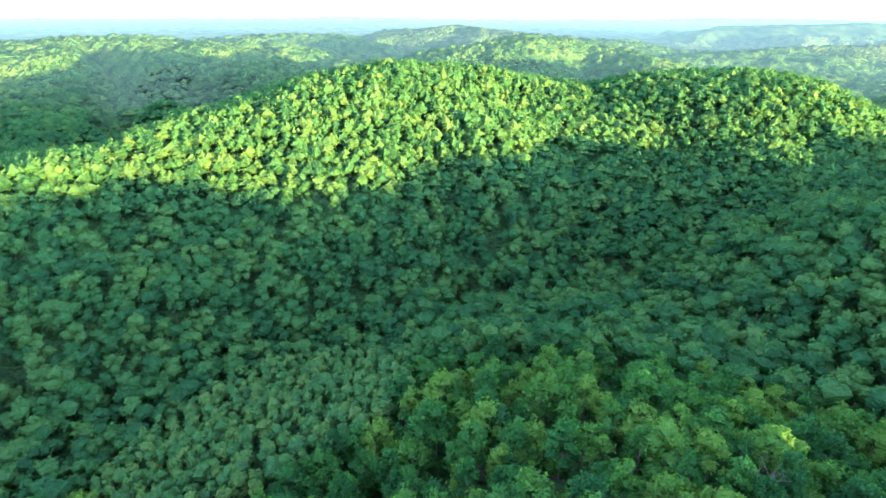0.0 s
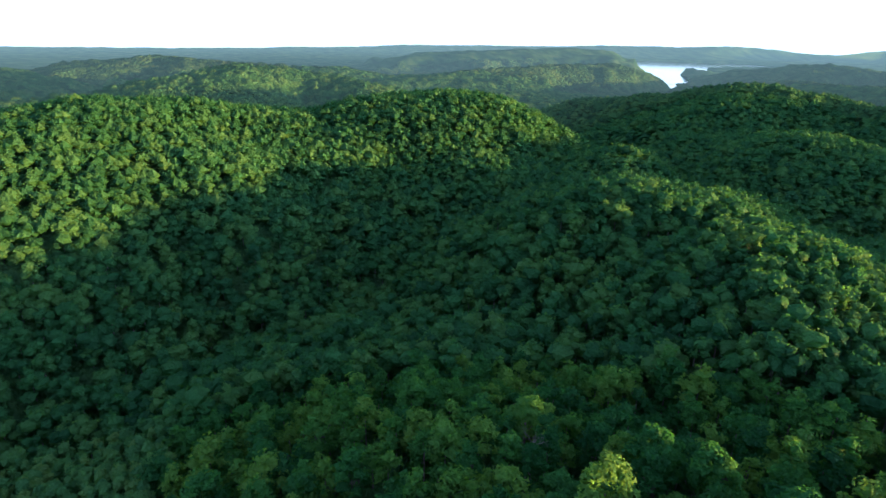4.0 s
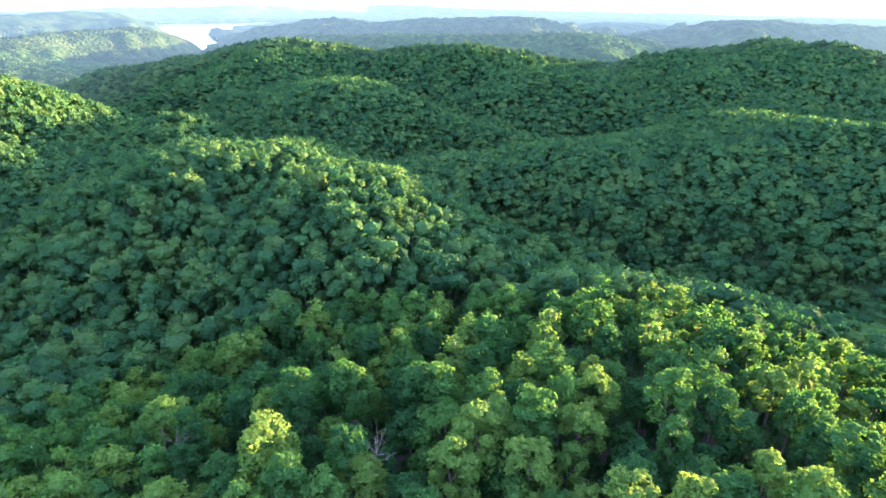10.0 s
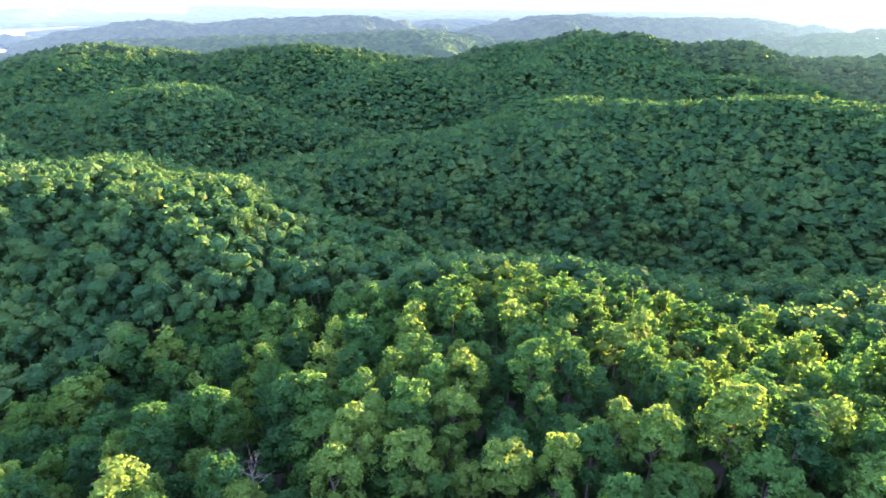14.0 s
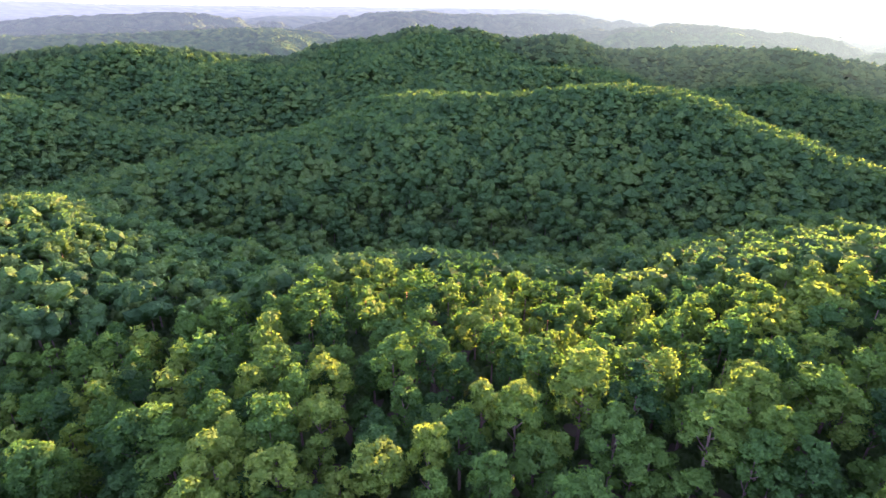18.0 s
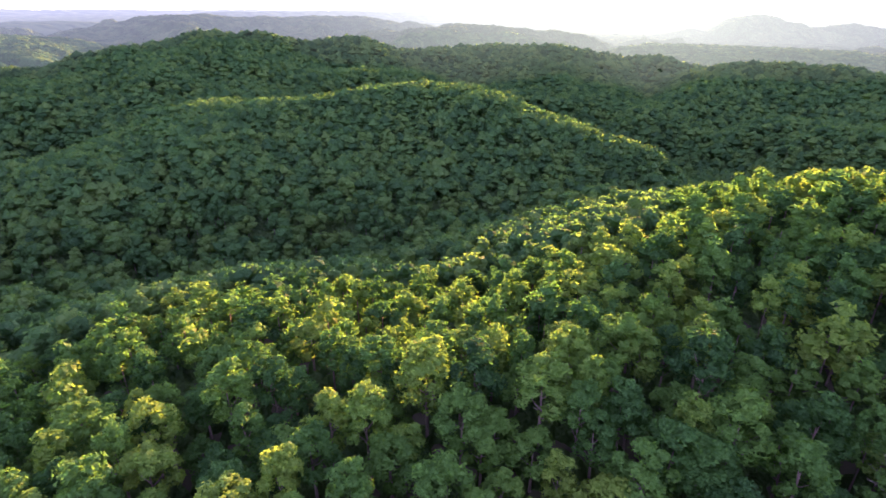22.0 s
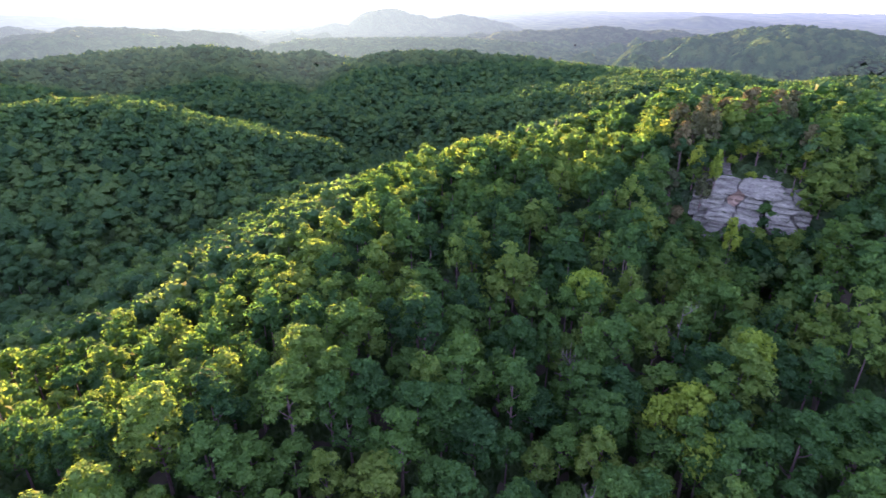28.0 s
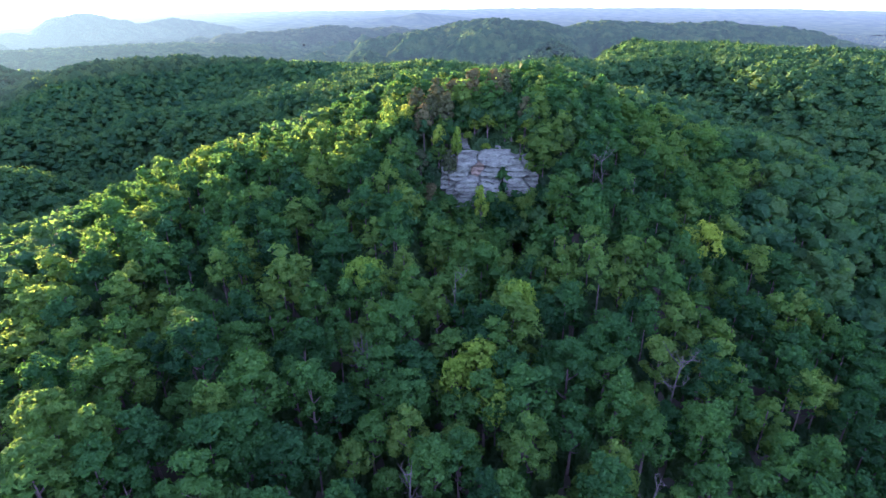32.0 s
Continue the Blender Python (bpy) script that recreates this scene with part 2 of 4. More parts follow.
# ---- the lie of the land: heights of the treetops over the lake ----
# steepness, rounding of the top, then bearing, distance and height along each crest
RIDGES = [
    # knob spur
    (0.50, 26, [(-38.2, 285, 84), (-34.8, 275, 99), (-31.5, 268, 89), (-27.9, 250, 91), (-23.0, 225, 99), (-19.1, 200, 97), (-16.5, 172, 94), (-16.6, 148, 86), (-12.4, 125, 75)]),
    # home ridge
    (0.47, 30, [(-12.4, 125, 75), (-4.6, 116, 79), (2.7, 112, 82), (9.3, 112, 90), (14.5, 114, 101), (20.9, 110, 103), (26.6, 104, 100), (32.1, 98, 97), (40.6, 95, 100), (48.5, 97, 99), (55.0, 103, 106), (59.8, 110, 107), (64.0, 119, 104), (67.7, 135, 97), (72.0, 158, 115), (76.8, 180, 119), (81.5, 188, 121), (86.3, 190, 118), (91.3, 192, 120), (95.9, 196, 127), (99.8, 203, 136), (105.1, 208, 136)]),
    # rock hill flank
    (0.50, 30, [(105.1, 208, 136), (108.9, 215, 123), (113.8, 225, 102), (119.2, 232, 70), (124.5, 228, 59), (129.6, 215, 52), (134.3, 200, 70), (140.0, 190, 25)]),
    # home slope
    (0.42, 40, [(-40.0, 60, 93), (-8.0, 66, 97), (10.0, 70, 98), (25.0, 70, 98), (40.0, 70, 97), (60.0, 70, 92), (80.0, 76, 84), (100.0, 84, 74), (125.0, 84, 66)]),
    # home west
    (0.36, 35, [(-30.0, 66, 93), (-42.0, 92, 87), (-53.0, 125, 78), (-57.0, 165, 66), (-60.0, 195, 57)]),
    # left ridge
    (0.46, 40, [(-135.0, 330, 68), (-121.3, 338, 40), (-117.2, 345, 95), (-112.7, 352, 95), (-107.4, 362, 103), (-99.9, 378, 110), (-93.0, 395, 122), (-85.4, 410, 128), (-78.3, 420, 103), (-72.8, 428, 114), (-69.4, 440, 112), (-64.8, 436, 100), (-59.5, 446, 121), (-51.5, 446, 123), (-48.1, 440, 102), (-44.4, 432, 85), (-41.9, 420, 48), (-39.4, 410, 37)]),
    # second spur
    (0.42, 30, [(-36.9, 520, 11), (-32.2, 508, 27), (-27.8, 498, 44), (-24.5, 490, 53), (-21.0, 484, 101), (-16.9, 476, 86), (-12.5, 468, 63), (-9.0, 460, 26)]),
    # far side ridge
    (0.43, 34, [(-16.0, 310, 76), (-9.5, 322, 76), (-1.1, 330, 77), (1.3, 352, 82), (6.3, 340, 86), (9.3, 358, 87), (14.0, 354, 75), (18.5, 378, 48), (21.3, 366, 67), (25.7, 376, 102), (31.1, 380, 107), (36.6, 394, 109), (40.8, 395, 106), (44.2, 404, 52), (47.5, 408, 34)]),
    # sunward ridge
    (0.40, 50, [(36.5, 760, 49), (39.5, 752, 97), (44.7, 748, 103), (50.1, 735, 106), (59.0, 715, 73), (67.5, 702, 96), (73.8, 680, 100), (80.8, 640, 97), (88.7, 590, 96), (93.6, 540, 101), (95.9, 470, 110), (99.2, 460, 95)]),
    # round hill
    (0.40, 50, [(8.6, 690, 44), (12.3, 680, 83), (18.4, 670, 124), (22.5, 670, 121), (26.4, 690, 111), (29.5, 710, 115), (32.7, 720, 94), (35.4, 720, 79)]),
    # middle ridge
    (0.40, 45, [(-39.1, 780, 86), (-33.4, 720, 89), (-29.3, 690, 110), (-25.2, 680, 120), (-21.1, 680, 94), (-17.9, 680, 89), (-13.6, 670, 110), (-8.7, 665, 114), (-3.9, 665, 110), (1.4, 670, 100), (6.0, 680, 57)]),
    # west plateau
    (0.16, 130, [(-135.0, 900, 96), (-120.0, 950, 53), (-117.6, 1000, 47), (-115.3, 1050, 52), (-112.4, 1080, 107), (-109.3, 1080, 49), (-105.5, 1060, 44)]),
    # west hills
    (0.34, 45, [(-104.1, 1500, 24), (-98.3, 1500, 85), (-90.7, 1450, 86), (-85.9, 1350, 32)]),
    # west hills
    (0.34, 45, [(-85.9, 1700, 83), (-80.0, 1650, 99), (-73.6, 1550, 90), (-69.4, 1500, 82), (-62.9, 1450, 78), (-60.3, 1350, 16)]),
    # west hills
    (0.36, 40, [(-78.5, 950, 97), (-73.3, 1000, 112), (-70.3, 1050, 105), (-66.6, 1050, 97), (-61.7, 950, 89)]),
    # lake bluff
    (0.45, 50, [(-58.4, 1350, 60), (-50.3, 1500, 76), (-43.6, 1650, 84), (-37.7, 1800, 83), (-33.7, 1850, -14)]),
    # bluff behind
    (0.30, 90, [(-55.7, 2600, 75), (-47.8, 2600, 92), (-41.7, 2700, 101), (-37.3, 2800, 88)]),
    # peninsula
    (0.30, 70, [(-32.6, 2100, -23), (-29.7, 2200, 27), (-25.1, 2200, 65), (-20.9, 2200, 86), (-16.8, 2150, 70), (-12.5, 2100, 85), (-4.1, 2000, 94), (0.1, 1900, 32), (5.6, 1800, 27)]),
    # plateau mid
    (0.20, 120, [(-21.0, 1500, 69), (-15.7, 1400, 76), (-7.2, 1300, 84), (0.6, 1300, 85), (8.5, 1250, 26)]),
    # hazy ridge
    (0.25, 120, [(7.7, 1900, 7), (11.1, 1900, 67), (16.3, 1950, 94), (21.3, 2000, 84), (30.4, 2100, 82), (34.7, 2200, 4)]),
    # far lumps
    (0.25, 110, [(1.4, 2700, -24), (4.4, 2700, 49), (8.2, 2700, 46)]),
    # far wall
    (0.30, 90, [(10.4, 3600, -34), (18.9, 3600, 46), (29.9, 3600, 49), (36.9, 3500, 48), (47.3, 3300, 18), (55.3, 3000, -24)]),
    # sun foot
    (0.20, 120, [(34.7, 1500, 19), (42.1, 1600, 82), (52.7, 1500, 32), (63.1, 1400, 60), (72.4, 1350, 62), (78.7, 1300, 23)]),
    # sun peaks
    (0.40, 50, [(56.9, 2400, -36), (61.9, 2400, 43), (64.7, 2400, 27), (67.0, 2400, 96), (69.4, 2400, 52), (71.7, 2400, 62), (73.5, 2400, 75), (75.9, 2400, 58), (78.5, 2400, -16)]),
    # east step
    (0.22, 100, [(75.0, 1500, -4), (80.8, 1600, 63), (86.4, 1650, 75), (90.8, 1650, 66), (94.2, 1550, 18)]),
    # east blue
    (0.30, 90, [(85.7, 3000, -49), (89.9, 3000, -21), (95.2, 3000, 55), (102.6, 3000, 19)]),
    # east hills
    (0.30, 60, [(89.6, 1050, 18), (94.0, 1080, 35), (98.3, 1100, 54), (103.0, 1100, 113), (106.7, 1100, 72), (111.8, 1150, 106), (117.1, 1200, 102), (122.1, 1250, 103), (127.3, 1250, 95), (130.2, 1200, 39), (140.0, 1200, 69)]),
    # right ridge
    (0.38, 50, [(106.7, 470, 84), (109.8, 520, 108), (113.8, 560, 87), (118.6, 580, 118), (123.1, 570, 117), (127.4, 550, 119), (131.2, 530, 121), (133.8, 515, 120), (146.0, 500, 110)]),
]


def at(bearing, dist):
    a = np.radians(bearing)
    return np.sin(a) * dist, np.cos(a) * dist


def hashed(i, j, k=0):
    """A random number from 0 to 1 for each cell of a grid."""
    v = (i.astype(np.int64) * 374761393 + j.astype(np.int64) * 668265263 + k * 974634777) & 0xFFFFFFFF
    v = ((v ^ (v >> 13)) * 1274126177) & 0xFFFFFFFF
    v = ((v ^ (v >> 16)) * 2246822519) & 0xFFFFFFFF
    return ((v ^ (v >> 15)) & 0xFFFFFF) / float(0x1000000)


def soft_noise(x, y, size, k=0):
    """Smooth value noise, 0 to 1."""
    u, v = x / size, y / size
    i, j = np.floor(u), np.floor(v)
    fu, fv = u - i, v - j
    fu, fv = fu * fu * (3 - 2 * fu), fv * fv * (3 - 2 * fv)
    i, j = i.astype(np.int64), j.astype(np.int64)
    a = hashed(i, j, k) * (1 - fu) + hashed(i + 1, j, k) * fu
    c = hashed(i, j + 1, k) * (1 - fu) + hashed(i + 1, j + 1, k) * fu
    return a * (1 - fv) + c * fv


LINES = []
for steep, rounding, pts in RIDGES:
    p = np.array(pts, float)
    px, py = at(p[:, 0], p[:, 1])
    LINES.append((steep, rounding, np.stack([px, py, p[:, 2]], 1)))


def lake_shore(x, y):
    """Less than 0 over the lake."""
    d = np.full(x.shape, 1e9)
    for b1, r1, b2, r2, w in ((-32.1, 2100, -30.5, 2090, 44), (-32.9, 2300, -33.4, 2900, 75), (-34.4, 2950, -33.4, 3500, 230),
                              (-36.0, 3680, -28.3, 3680, 250), (-30.5, 3400, -29.0, 3420, 110), (-24.3, 4480, -21.2, 4560, 130)):
        ax, ay = at(b1, r1)
        bx, by = at(b2, r2)
        ux, uy = bx - ax, by - ay
        s = np.clip(((x - ax) * ux + (y - ay) * uy) / (ux * ux + uy * uy), 0, 1)
        d = np.minimum(d, np.hypot(x - ax - s * ux, y - ay - s * uy) - w)
    return d + 36 * (soft_noise(x, y, 120, 9) - 0.5)


def treetops(x, y):
    """Height of the canopy without its crowns' bumps."""
    r = np.hypot(x, y)
    far = np.clip((r - 130) / 250, 0, 1)
    wx = x + 22 * (soft_noise(x, y, 130, 1) - 0.5) * far
    wy = y + 22 * (soft_noise(x, y, 130, 2) - 0.5) * far
    # valley floors, with rolling hills where no crest is named
    n = 0.6 * soft_noise(x, y, 420, 3) + 0.3 * soft_noise(x, y, 190, 4) + 0.1 * soft_noise(x, y, 80, 5)
    b = np.degrees(np.arctan2(x, y))
    to_lake = np.exp(-((b + 31.8) / 3.6) ** 4) * np.clip((r - 900) / 300, 0, 1)
    floor = 40 - 14 * np.clip((r - 350) / 700, 0, 1) - 14 * np.clip((r - 1300) / 900, 0, 1)
    floor = floor + 44 * np.clip((n - 0.34) * 1.9, 0, 1) * np.clip((r - 500) / 700, 0.05, 0.6) * np.clip((2600 - r) / 1000, 0.1, 1) * (1 - to_lake)
    floor = np.minimum(floor, EYE - 0.05 * r + 40)
    soft = 5.0
    total = np.exp(np.maximum(floor, 12) / soft)
    spurs = 1 + far * (0.75 * (soft_noise(x, y, 95, 13) - 0.5) + 0.45 * (soft_noise(x, y, 45, 14) - 0.5))
    for steep, rounding, p in LINES:
        best = np.full(x.shape, -200.0)
        for a, c in zip(p[:-1], p[1:]):
            u = c[:2] - a[:2]
            s = np.clip(((wx - a[0]) * u[0] + (wy - a[1]) * u[1]) / (u @ u), 0, 1)
            d = np.hypot(wx - a[0] - s * u[0], wy - a[1] - s * u[1]) * spurs
            best = np.maximum(best, a[2] + s * (c[2] - a[2]) - steep * (np.sqrt(d * d + rounding * rounding) - rounding))
        total = total + np.exp(best / soft)
    h = soft * np.log(total)
    h = h - 11 * to_lake * np.clip((2600 - r) / 300, 0, 1)
    # the highest hills close the horizon
    rim = np.clip((r - 4150) / 500, 0, 1) * np.clip((lake_shore(x, y) - 60) / 250, 0, 1)
    high = 12 + 62 * np.exp(-((b + 28) / 34) ** 2) + 8 * np.exp(-((b - 110) / 20) ** 2)
    h = np.maximum(h, rim * (high + 20 * (soft_noise(x, y, 700, 16) - 0.5) + 10 * (soft_noise(x, y, 260, 17) - 0.5)))
    # the step below the rock outcrop
    step = np.clip((171 - r) / 11, 0, 1) * np.clip((r - 95) / 20, 0, 1)
    h = h - np.maximum(0, h - 104) * step * step * (3 - 2 * step) * np.exp(-((b - 101) / 7.6) ** 4)
    h = h + 4 * (soft_noise(x, y, 55, 6) - 0.5) + 2.5 * (soft_noise(x, y, 24, 7) - 0.5)
    return np.where(lake_shore(x, y) < 40, np.minimum(h, 16 + np.clip(lake_shore(x, y), -8, 40) * 0.6), h)


TREE = 17.0     # height of the canopy over the ground


def ground_height(x, y):
    h = treetops(x, y) - TREE
    s = lake_shore(x, y)
    return np.where(s < 0, np.minimum(h, -4.0), h)


def mesh_from(name, verts, faces, material, tint=None, smooth=False):
    """A mesh out of arrays: faces all of one number of corners."""
    me = bpy.data.meshes.new(name)
    nv, (nf, k) = len(verts), faces.shape
    me.vertices.add(nv)
    me.vertices.foreach_set("co", np.ascontiguousarray(verts, np.float32).ravel())
    me.loops.add(nf * k)
    me.loops.foreach_set("vertex_index", np.ascontiguousarray(faces, np.int32).ravel())
    me.polygons.add(nf)
    me.polygons.foreach_set("loop_start", np.arange(0, nf * k, k, dtype=np.int32))
    me.polygons.foreach_set("use_smooth", np.full(nf, smooth))
    if tint is not None:
        me.attributes.new("tint", "FLOAT", "POINT").data.foreach_set("value", np.ascontiguousarray(tint, np.float32))
    me.update(calc_edges=True)
    me.materials.append(material)
    return me


def polar_sheet(bearings, radii, closed=False):
    nb, nr = len(bearings), len(radii)
    B, Rr = np.meshgrid(np.radians(bearings), radii)
    x, y = (np.sin(B) * Rr).ravel(), (np.cos(B) * Rr).ravel()
    i, j = np.meshgrid(np.arange(nr - 1), np.arange(nb if closed else nb - 1), indexing="ij")
    j2 = (j + 1) % nb
    f = np.stack([i * nb + j, (i + 1) * nb + j, (i + 1) * nb + j2, i * nb + j2], -1).reshape(-1, 4)
    return x, y, f[:, ::-1]


# ---- ground to the horizon ----
radii = np.concatenate([np.linspace(0.02, 60, 8), np.linspace(75, 900, 90), np.linspace(930, 4900, 70)])
gx, gy, gf = polar_sheet(np.arange(0, 360, 1.5), radii, closed=True)
ground = new("ground", mesh_from("ground", np.stack([gx, gy, ground_height(gx, gy) - 22 * np.clip((np.hypot(gx, gy) - 920) / 200, 0, 1)], 1), gf, soil, smooth=True))
tagged(ground, "wooded hills with dark leaf litter under the trees", "ground", kind="structure")

# ---- lake ----
lx, ly, lf = polar_sheet(np.linspace(-44, -14, 60), np.linspace(1950, 4880, 40))
lake = new("lake", mesh_from("lake", np.stack([lx, ly, lx * 0], 1), lf, water_material(), smooth=True))
tagged(lake, "pale lake winding between wooded hills, reflecting the sky", "lake", kind="structure")


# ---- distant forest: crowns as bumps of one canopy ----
def crowns(x, y, size):
    """Bump height, 0 to 1, and a tint for each crown, at points of the plan."""
    i, j = np.floor(x / size).astype(np.int64), np.floor(y / size).astype(np.int64)
    top, tint = np.zeros(x.shape), np.full(x.shape, 0.3)
    for di in (-1, 0, 1):
        for dj in (-1, 0, 1):
            ci, cj = i + di, j + dj
            cx, cy = (ci + 0.15 + 0.7 * hashed(ci, cj, 1)) * size, (cj + 0.15 + 0.7 * hashed(ci, cj, 2)) * size
            rad = size * (0.46 + 0.28 * hashed(ci, cj, 3))
            q = ((x - cx) ** 2 + (y - cy) ** 2) / rad ** 2
            h = np.sqrt(np.clip(1 - q, 0, 1)) * (0.65 + 0.6 * hashed(ci, cj, 4))
            m = h > top
            top, tint = np.where(m, h, top), np.where(m, hashed(ci, cj, 5), tint)
    return top, tint


def canopy(name, b0, b1, db, radii, size, bump, material, label, kind="stuff", smooth=True):
    x, y, f = polar_sheet(np.arange(b0, b1, db), radii)
    x = x + (hashed(np.arange(len(x)), np.zeros(len(x), np.int64), 11) - 0.5) * size * 0.15
    top, tint = crowns(x, y, size)
    z = treetops(x, y) - bump + top * bump
    wet = lake_shore(x, y) < 12
    z = np.where(wet, -6.0, z)
    ob = new(name, mesh_from(name, np.stack([x, y, z], 1), f, material, tint=tint, smooth=smooth))
    return tagged(ob, label, "forest", kind=kind)


def stretch_out(r0, r1, count):
    return r0 * (r1 / r0) ** np.linspace(0, 1, count)


# the first three rings wear leaves with haze painted in as emission
canopy("hazed_forest", -128, 140, 0.3, stretch_out(895, 1480, 110), 12, 9, leaf_1, "green forest over distant hills", "structure")
canopy("hazed_hills", -128, 140, 0.4, stretch_out(1470, 2450, 80), 17, 9, leaf_2, "hazy green bluffs and wooded hills around the lake", "structure")
canopy("hazed_horizon", -128, 140, 0.5, stretch_out(2430, 4890, 60), 26, 4, leaf_3, "blue hazy wooded ridges along the horizon", "structure")
canopy("back_forest", 140, 232, 1.2, stretch_out(150, 4890, 110), 12, 7, leaf_far, "green forest over the hills behind")


# ---- trees ----
def ico():
    bm = bmesh.new()
    bmesh.ops.create_icosphere(bm, subdivisions=1, radius=1)
    v = np.array([x.co[:] for x in bm.verts])
    f = np.array([[x.index for x in q.verts] for q in bm.faces])
    bm.free()
    return v, f


ICO_V, ICO_F = ico()


OCTA_V = np.array([(1, 0, 0), (0, 1, 0), (-1, 0, 0), (0, -1, 0), (0, 0, 1), (0, 0, -1)], float)
OCTA_F = np.array([(i, (i + 1) % 4, 4) for i in range(4)] + [((i + 1) % 4, i, 5) for i in range(4)])


def crown_arrays(rng, lobes, leaves, leaf, core=0.82, width=3.3, height=4.9, pointed=0.0, plain=False, ragged=0.5):
    """Triangles of a broadleaf crown about its middle: lobes of inner foliage, and leaf clumps that stand off them."""
    V, F, n = [], [], 0
    golden = 2.39996
    size = 0.50 * width * (9 / lobes) ** 0.4
    for i in range(lobes):
        up = min(max(1 - 1.5 * (i + 0.4) / lobes + rng.normal(0, 0.1), -0.55), 1)
        flat = math.sqrt(max(0, 1 - up * up)) * (1 - pointed * (up + 0.5) / 1.5)
        a = i * golden + rng.uniform(-0.5, 0.5)
        k = rng.uniform(0.62, 1.0) * (1 - 0.45 * size / width)
        c = np.array((math.cos(a) * flat * width * k, math.sin(a) * flat * width * k, up * (height - size * 0.7) * rng.uniform(0.8, 1.05)))
        r = size * rng.uniform(0.6, 1.4)
        base_v, base_f = (OCTA_V, OCTA_F) if plain else (ICO_V, ICO_F)
        v = base_v * (r * core) * (1 + rng.uniform(-0.28, 0.28, (len(base_v), 1))) * (1, 1, 0.85) + c
        V.append(v); F.append(base_f + n); n += len(v)
        per = leaves // lobes
        if not per:
            continue
        d = rng.normal(size=(per, 3)) + c / width * 0.9 + (0, 0, 0.45)
        d /= np.linalg.norm(d, axis=1)[:, None]
        pos = c + d * (r * rng.uniform(0.8, 1.24, (per, 1))) * (1, 1, 0.9)
        nrm = d + rng.normal(0, ragged, (per, 3))
        nrm /= np.linalg.norm(nrm, axis=1)[:, None]
        t1 = np.cross(nrm, rng.normal(size=(per, 3)))
        t1 /= np.linalg.norm(t1, axis=1)[:, None]
        t2 = np.cross(nrm, t1)
        s = leaf * rng.uniform(0.6, 1.35, (per, 1))
        k1, k2, k3 = rng.uniform(0.55, 1.1, (3, per, 1))
        q = np.stack([pos - t1 * s * k1 - t2 * s * 0.5, pos + t1 * s * k2 - t2 * s * 0.4, pos + t2 * s * k3 + t1 * s * (k1 - 0.8)], 1)
        V.append(q.reshape(-1, 3))
        F.append(np.arange(per * 3).reshape(-1, 3) + n)
        n += per * 3
    return np.concatenate(V), np.concatenate(F)


def plant(cell, inner, outer, seed, b0=-180, b1=180, big=1.0):
    """Places, widths and tints of trees on an uneven grid, between two distances."""
    k = int(outer / cell) + 2
    i, j = [g.ravel() for g in np.meshgrid(np.arange(-k, k), np.arange(-k, k))]
    x = (i + 0.1 + 0.8 * hashed(i, j, seed)) * cell
    y = (j + 0.1 + 0.8 * hashed(i, j, seed + 1)) * cell
    r, b = np.hypot(x, y), np.degrees(np.arctan2(x, y))
    m = (r >= inner) & (r < outer) & (b >= b0) & (b < b1)
    s = 0.72 + 0.6 * hashed(i, j, seed + 2) ** 1.3
    return x[m], y[m], s[m] * big, hashed(i, j, seed + 3)[m], hashed(i, j, seed + 4)[m]


def woodland(name, protos, places, label, material=None, lift=0.0, uneven=5.0):
    """Many trees as one mesh of kind stuff."""
    x, y, s, tint, turn = places
    V, F, T, n = [], [], [], 0
    z = treetops(x, y)
    which = (turn * 977).astype(int) % len(protos)
    # plainer crowns on the slopes turned away
    which = np.where(sheltered(x, y), len(protos) + which % len(hidden_protos), which)
    protos = protos + hidden_protos
    for k, (pv, pf) in enumerate(protos):
        m = which == k
        c, sn = np.cos(turn[m] * 6.283), np.sin(turn[m] * 6.283)
        w = s[m]
        vx = (pv[None, :, 0] * c[:, None] - pv[None, :, 1] * sn[:, None]) * w[:, None] + x[m][:, None]
        vy = (pv[None, :, 0] * sn[:, None] + pv[None, :, 1] * c[:, None]) * w[:, None] + y[m][:, None]
        vz = (pv[None, :, 2] - 4.6) * (0.5 + 0.55 * w[:, None]) + (z[m] + lift + ((turn[m] * 37) % 1 - 0.5) * uneven)[:, None]
        V.append(np.stack([vx, vy, vz], -1).reshape(-1, 3))
        F.append((pf[None] + (np.arange(m.sum()) * len(pv))[:, None, None]).reshape(-1, 3) + n)
        T.append(np.repeat(tint[m], len(pv)))
        n += m.sum() * len(pv)
    ob = new(name, mesh_from(name, np.concatenate(V), np.concatenate(F), material or leaf_far, tint=np.concatenate(T)))
    return tagged(ob, label, "forest", kind="stuff")


def keep(places, m):
    return tuple(a[m] for a in places)


# where the rock outcrop stands, and a stand of young poplars down in the western valley
ROCK = Vector((*at(100.35, 165.0), 112.4))


def near_rock(x, y, grow=0.0):
    """Inside the outcrop's footprint."""
    out = Vector((ROCK.x, ROCK.y, 0)).normalized()
    back = (x - ROCK.x) * out.x + (y - ROCK.y) * out.y
    side = (x - ROCK.x) * out.y - (y - ROCK.y) * out.x
    main = (side > -10.5 - grow) & (side < 7.5 + grow) & (back > -3.8 - grow) & (back < 6 + grow)
    return main | ((side >= 6) & (side < 15 + grow) & (back > -2.5 - grow) & (back < 5 + grow))


def pine_patch(x, y):
    r, b = np.hypot(x, y), np.degrees(np.arctan2(x, y))
    return (b > 93.6) & (b < 98.2) & (r > 158) & (r < 186)


